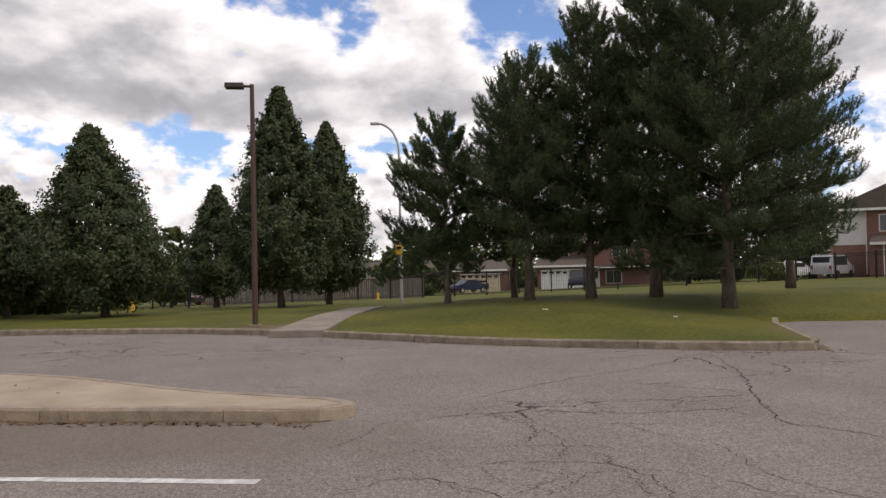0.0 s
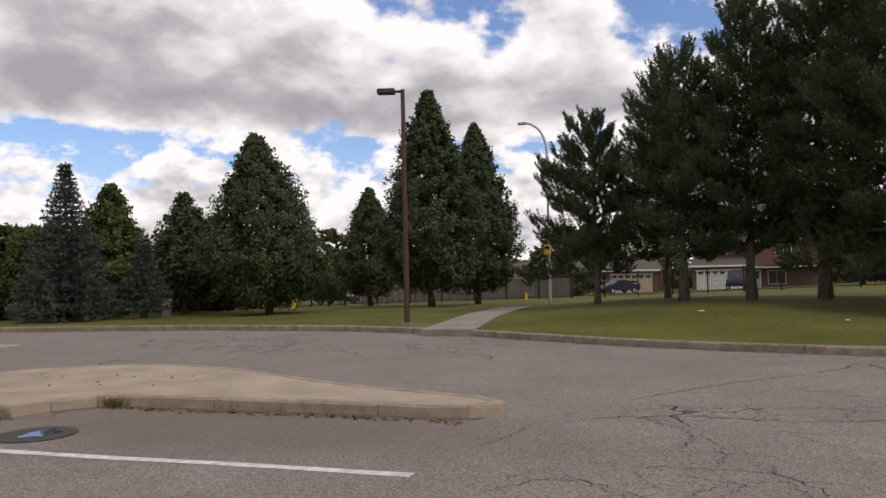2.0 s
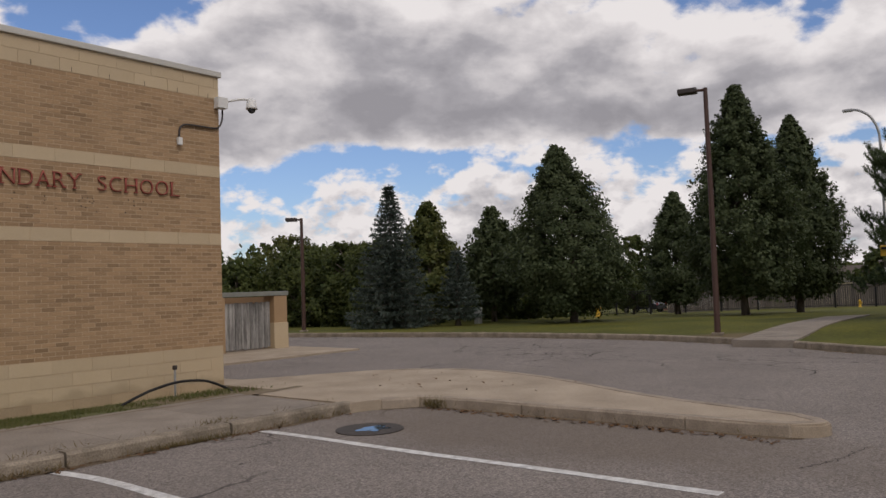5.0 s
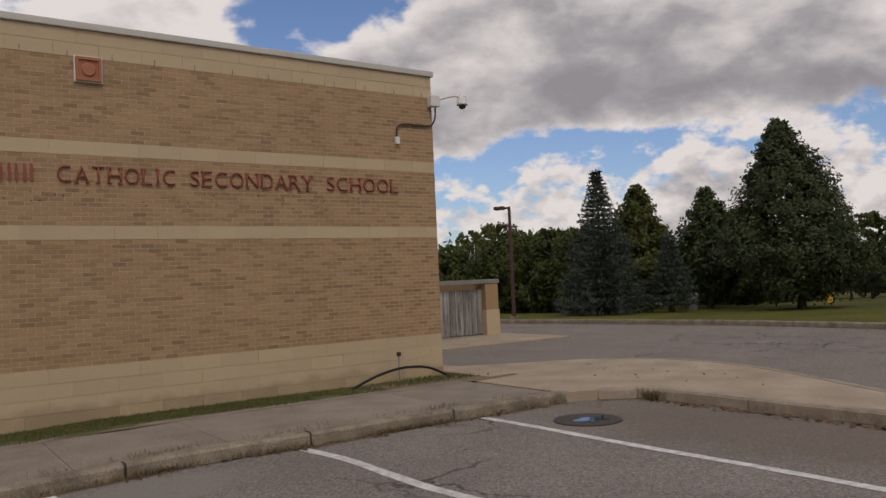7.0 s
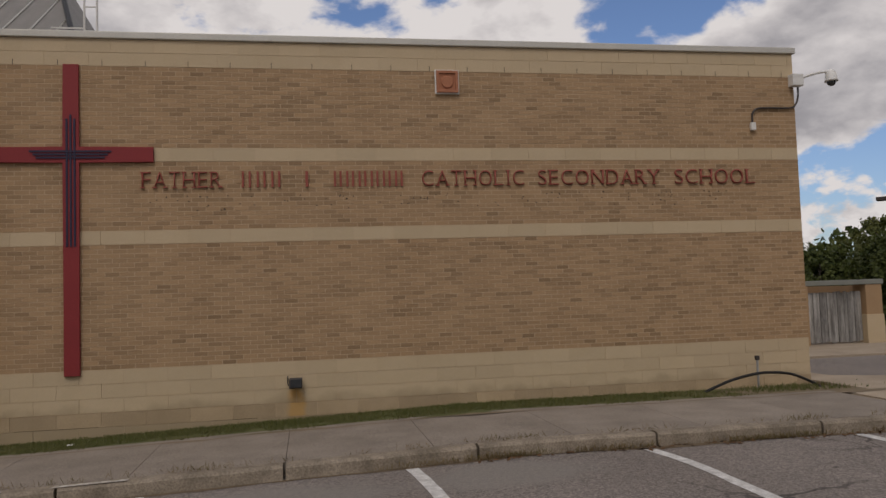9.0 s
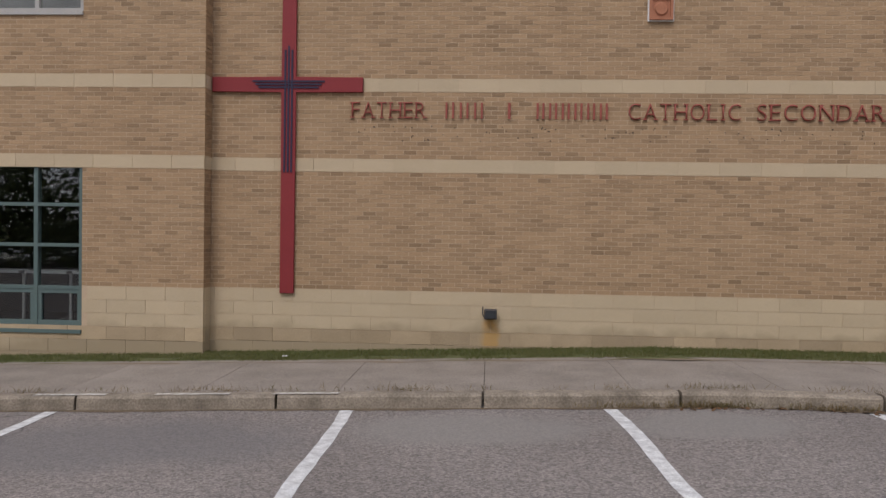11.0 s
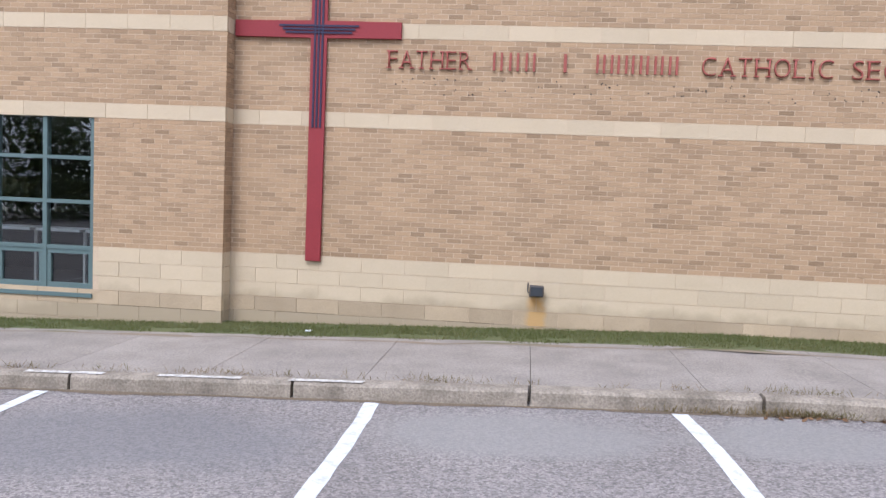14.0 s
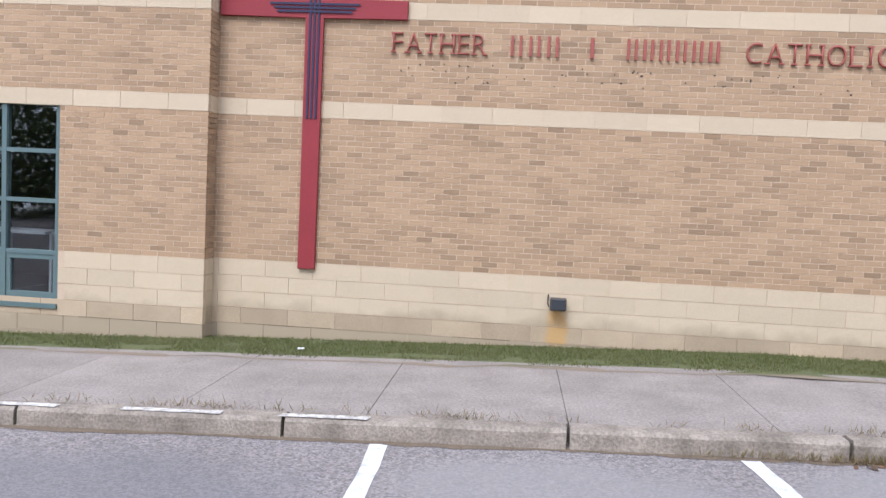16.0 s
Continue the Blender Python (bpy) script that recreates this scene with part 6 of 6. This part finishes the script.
# weeds in the joint behind the kerb
wx = []
for _ in range(60):
    c = rg.uniform(-16, -0.8)
    m = int(rg.integers(2, 12))
    wx += [(c + rg.normal(0, 0.10), KY + 0.20 + rg.normal(0, 0.018)) for _ in range(m)]
for c, m in ((-11.5, 70), (-11.1, 60), (-9.35, 80), (-9.0, 45), (-6.2, 70), (-5.9, 60), (-12.4, 45), (-13.4, 60), (-4.9, 30), (-2.6, 50)):
    wx += [(c + rg.normal(0, 0.16), KY + 0.20 + rg.normal(0, 0.03)) for _ in range(m)]
blades("kerb_weeds", wx, lambda x, y: lot_z(x) + 0.147, 0.02, 0.13, 0.0032, M_DRYGRASS, "dry brown weeds growing in the kerb joint", 3, 0.9)
fx = []
for _ in range(46):
    c = rg.uniform(-7.5, -0.3)
    fx += [(c + rg.normal(0, 0.08), KY - 0.015 + rg.normal(0, 0.012)) for _ in range(int(rg.integers(5, 24)))]
for c, m in ((-6.3, 160), (-6.0, 120), (-3.3, 150), (-3.0, 140), (-2.7, 90), (-4.9, 120), (-1.2, 130), (-0.8, 90)):
    fx += [(c + rg.normal(0, 0.15), KY - 0.02 + rg.normal(0, 0.02)) for _ in range(m)]
blades("gutter_weeds", fx, lambda x, y: lot_z(x), 0.03, 0.12, 0.004, M_DRYGRASS, "dry weeds in the gutter below the kerb", 4, 0.6)
ix = [(0.44 + rg.normal(0, 0.05), -4.45 + rg.normal(0, 0.12)) for _ in range(420)]
ix += [(0.49 + rg.normal(0, 0.02), rg.uniform(-9.2, -4.5)) for _ in range(30)]
blades("island_weeds", ix, lambda x, y: lot_z(x), 0.05, 0.22, 0.0045, M_DRYGRASS, "dry weed tuft at the foot of the island kerb", 5, 0.5)

def litter(name, spots, mat, label, seed, size=0.03):
    rng = np.random.default_rng(seed)
    n = len(spots)
    c = np.array([(x, y, z + 0.012) for x, y, z in spots])
    a = rng.uniform(0, 6.283, n)
    U = np.stack([np.cos(a), np.sin(a), rng.normal(0, 0.25, n)], 1) * rng.uniform(0.5, 1.5, (n, 1)) * size
    V = np.stack([-np.sin(a), np.cos(a), rng.normal(0, 0.25, n)], 1) * rng.uniform(0.4, 0.9, (n, 1)) * size
    return tagged(quad_cloud(name, c, U, V, mat), label, "litter", kind="stuff")


sp_ = [(0.40 - abs(rg.normal(0, 0.10)), rg.uniform(-9.3, -4.4), -0.05) for _ in range(260)]
sp_ += [(rg.uniform(0.7, 3.0), rg.uniform(-5.5, -1.5), 0.093) for _ in range(40)]
sp_ += [(rg.uniform(-6.5, -0.6), KY - abs(rg.normal(0, 0.08)), 0) for _ in range(160)]
sp_ = [(x, y, lot_z(x) if z == 0 else z) for x, y, z in sp_]
for _ in range(160):
    q = KERB[int(rg.integers(20, len(KERB) - 4))]
    sp_.append((q[0] - abs(rg.normal(0.08, 0.18)), q[1] + rg.normal(0, 0.6), -0.05))
litter("dead_leaves", [p for p in sp_ if p[0] > -30 and (inside(p[0], p[1], LOT))], M_LITTER, "scattered brown dead leaves along the kerbs", 7)
lp_ = empty("paper_scrap", (12.6, -15.2, lawn_z(12.6, -15.2)), "small white paper scrap lying on the lawn", "litter", "paper scraps")
part("sheet", (lambda bm: (box(bm, -0.07, -0.05, 0.05, 0.07, 0.05, 0.075, 0.008), bm)[1])(bmesh.new()), M_WHITE, lp_)
copy_thing(lp_, pose(13.8, -11.9, lawn_z(13.8, -11.9), 0, 0, 40))
copy_thing(lp_, pose(-11.2, -0.95, lot_z(-11.2) + 0.10, 0, 0, 20) @ Matrix.Scale(0.6, 4))


def dirt_strip(line, width, label, seed, lift=0.004):
    """An uneven ribbon of blown earth along the foot of a kerb."""
    verts, faces, fine = [], [], []
    for (x0, y0), (x1, y1) in zip(line, line[1:]):
        m = max(1, int(math.hypot(x1 - x0, y1 - y0) / 0.12))
        fine += [(x0 + (x1 - x0) * k / m, y0 + (y1 - y0) * k / m) for k in range(m)]
    for i in range(len(fine) - 1):
        d = Vector((fine[i + 1][0] - fine[i][0], fine[i + 1][1] - fine[i][1])).normalized()
        w = width * max(0.12, 0.55 + 1.1 * noise.noise(Vector((i * 0.09, seed, 0))) + 0.5 * noise.noise(Vector((i * 0.6, seed, 4))))
        for o in (0.03, -w):
            x, y = fine[i][0] - d.y * o, fine[i][1] + d.x * o
            verts.append((x, y, lot_z(x) + lift))
        if i:
            k = 2 * i
            faces.append((k - 2, k - 1, k + 1, k))
    return tagged(mesh_object("gutter_dirt", verts, faces, M_SOIL), label, "dirt", "gutter dirt", "structure")


dirt_strip([(-29.0, KY), (-6.0, KY), (-2.4, KY - 0.01), (-0.45, KY - 0.04)], 0.11, "brown earth blown along the walkway kerb", 1)
dirt_strip(shifted[:24], 0.14, "brown earth and grit along the island kerb", 2)
dirt_strip(KERB[5:-4], 0.16, "brown earth along the lawn kerb", 3)


def crack_line(pts, width, seed, label="long dark crack in the worn asphalt"):
    rng = random.Random(seed)
    fine = catmull(pts, 14)
    bm = bmesh.new()
    rows = []
    for i, (x, y) in enumerate(fine):
        x2, y2 = fine[min(i + 1, len(fine) - 1)]
        x1, y1 = fine[max(i - 1, 0)]
        d = Vector((x2 - x1, y2 - y1)).normalized()
        j = rng.uniform(-0.04, 0.04)
        w = width * rng.uniform(0.2, 0.85)
        rows.append([bm.verts.new((x - d.y * (j + o * w), y + d.x * (j + o * w), lot_z(x) + 0.003)) for o in (-0.5, 0.5)])
    for a, b in zip(rows, rows[1:]):
        bm.faces.new((a[0], a[1], b[1], b[0]))
    return tagged(part("asphalt_crack", bm, M_CRACK), label, "crack", "asphalt cracks", "structure")


crack_line([(0.82, -10.67), (1.05, -11.18), (1.16, -11.91), (1.06, -12.67), (1.18, -13.31), (1.34, -13.81), (1.41, -14.36), (0.57, -14.3), (0.27, -14.65), (-0.1, -15.0)], 0.03, 20)
crack_line([(0.93, -10.9), (1.51, -11.14), (1.71, -11.7), (2.02, -12.32), (1.89, -13.39), (1.89, -14.39)], 0.022, 21)
crack_line([(1.41, -14.36), (2.87, -14.56), (4.66, -14.81), (6.89, -14.9)], 0.035, 22)
crack_line([(6.89, -14.9), (5.99, -14.3), (5.7, -13.89), (4.93, -13.27), (3.94, -12.27), (2.17, -10.96)], 0.03, 23)
crack_line([(5.8, -13.97), (6.51, -14.45), (4.88, -14.7)], 0.05, 24)
crack_line([(1.05, -11.18), (0.73, -11.55), (0.43, -11.63), (-0.02, -11.73), (-0.5, -11.62)], 0.02, 25)
crack_line([(-0.84, -12.29), (-1.23, -12.38), (-1.57, -12.46), (-1.88, -12.54), (-2.2, -12.57)], 0.016, 26)
crack_line([(-0.9, -10.55), (-0.75, -10.86), (-0.68, -11.29), (-0.58, -11.62), (-0.6, -12.05), (-0.62, -12.5)], 0.012, 27)
crack_line([(-1.43, -11.63), (-1.54, -11.87), (-1.64, -12.09), (-1.9, -12.02), (-2.2, -11.83)], 0.012, 28)
crack_line([(2.02, -12.32), (1.52, -12.42), (1.01, -12.35)], 0.014, 29)
crack_line([(1.64, -11.87), (1.28, -11.95), (1.1, -11.87)], 0.014, 30)
crack_line([(1.89, -13.52), (1.52, -13.33), (1.18, -13.31)], 0.014, 31)
crack_line([(1.77, -13.78), (1.41, -13.87), (0.87, -14.09)], 0.014, 32)
crack_line([(-0.78, -9.78), (-0.31, -9.94), (0.41, -10.05), (0.61, -10.45), (0.82, -10.67)], 0.02, 33)
crack_line([(-1.88, -10.31), (-1.54, -10.51), (-1.7, -10.8), (-2.14, -11.2), (-2.22, -11.44)], 0.012, 34)
crack_line([(-1.16, -10.91), (-1.39, -11.21), (-1.83, -11.45), (-1.96, -11.73)], 0.012, 35)
crack_line([(-3.4, -12.7), (-2.8, -12.75), (-2.0, -12.7), (-1.4, -12.5), (-1.2, -12.0), (-1.3, -11.2)], 0.018, 6)
crack_line([(0.3, -11.8), (-0.6, -12.0), (-1.15, -11.9)], 0.014, 7)
crack_line([(-2.9, -11.9), (-2.1, -11.3), (-1.8, -10.7), (-2.3, -10.2)], 0.016, 8)
crack_line([(0.55, -12.6), (0.0, -12.9), (-0.5, -13.4), (-1.6, -13.6), (-2.4, -14.4)], 0.014, 9)
crack_line([(-2.2, -11.6), (-1.6, -12.1), (-1.5, -12.9), (-2.2, -13.6)], 0.013, 10)
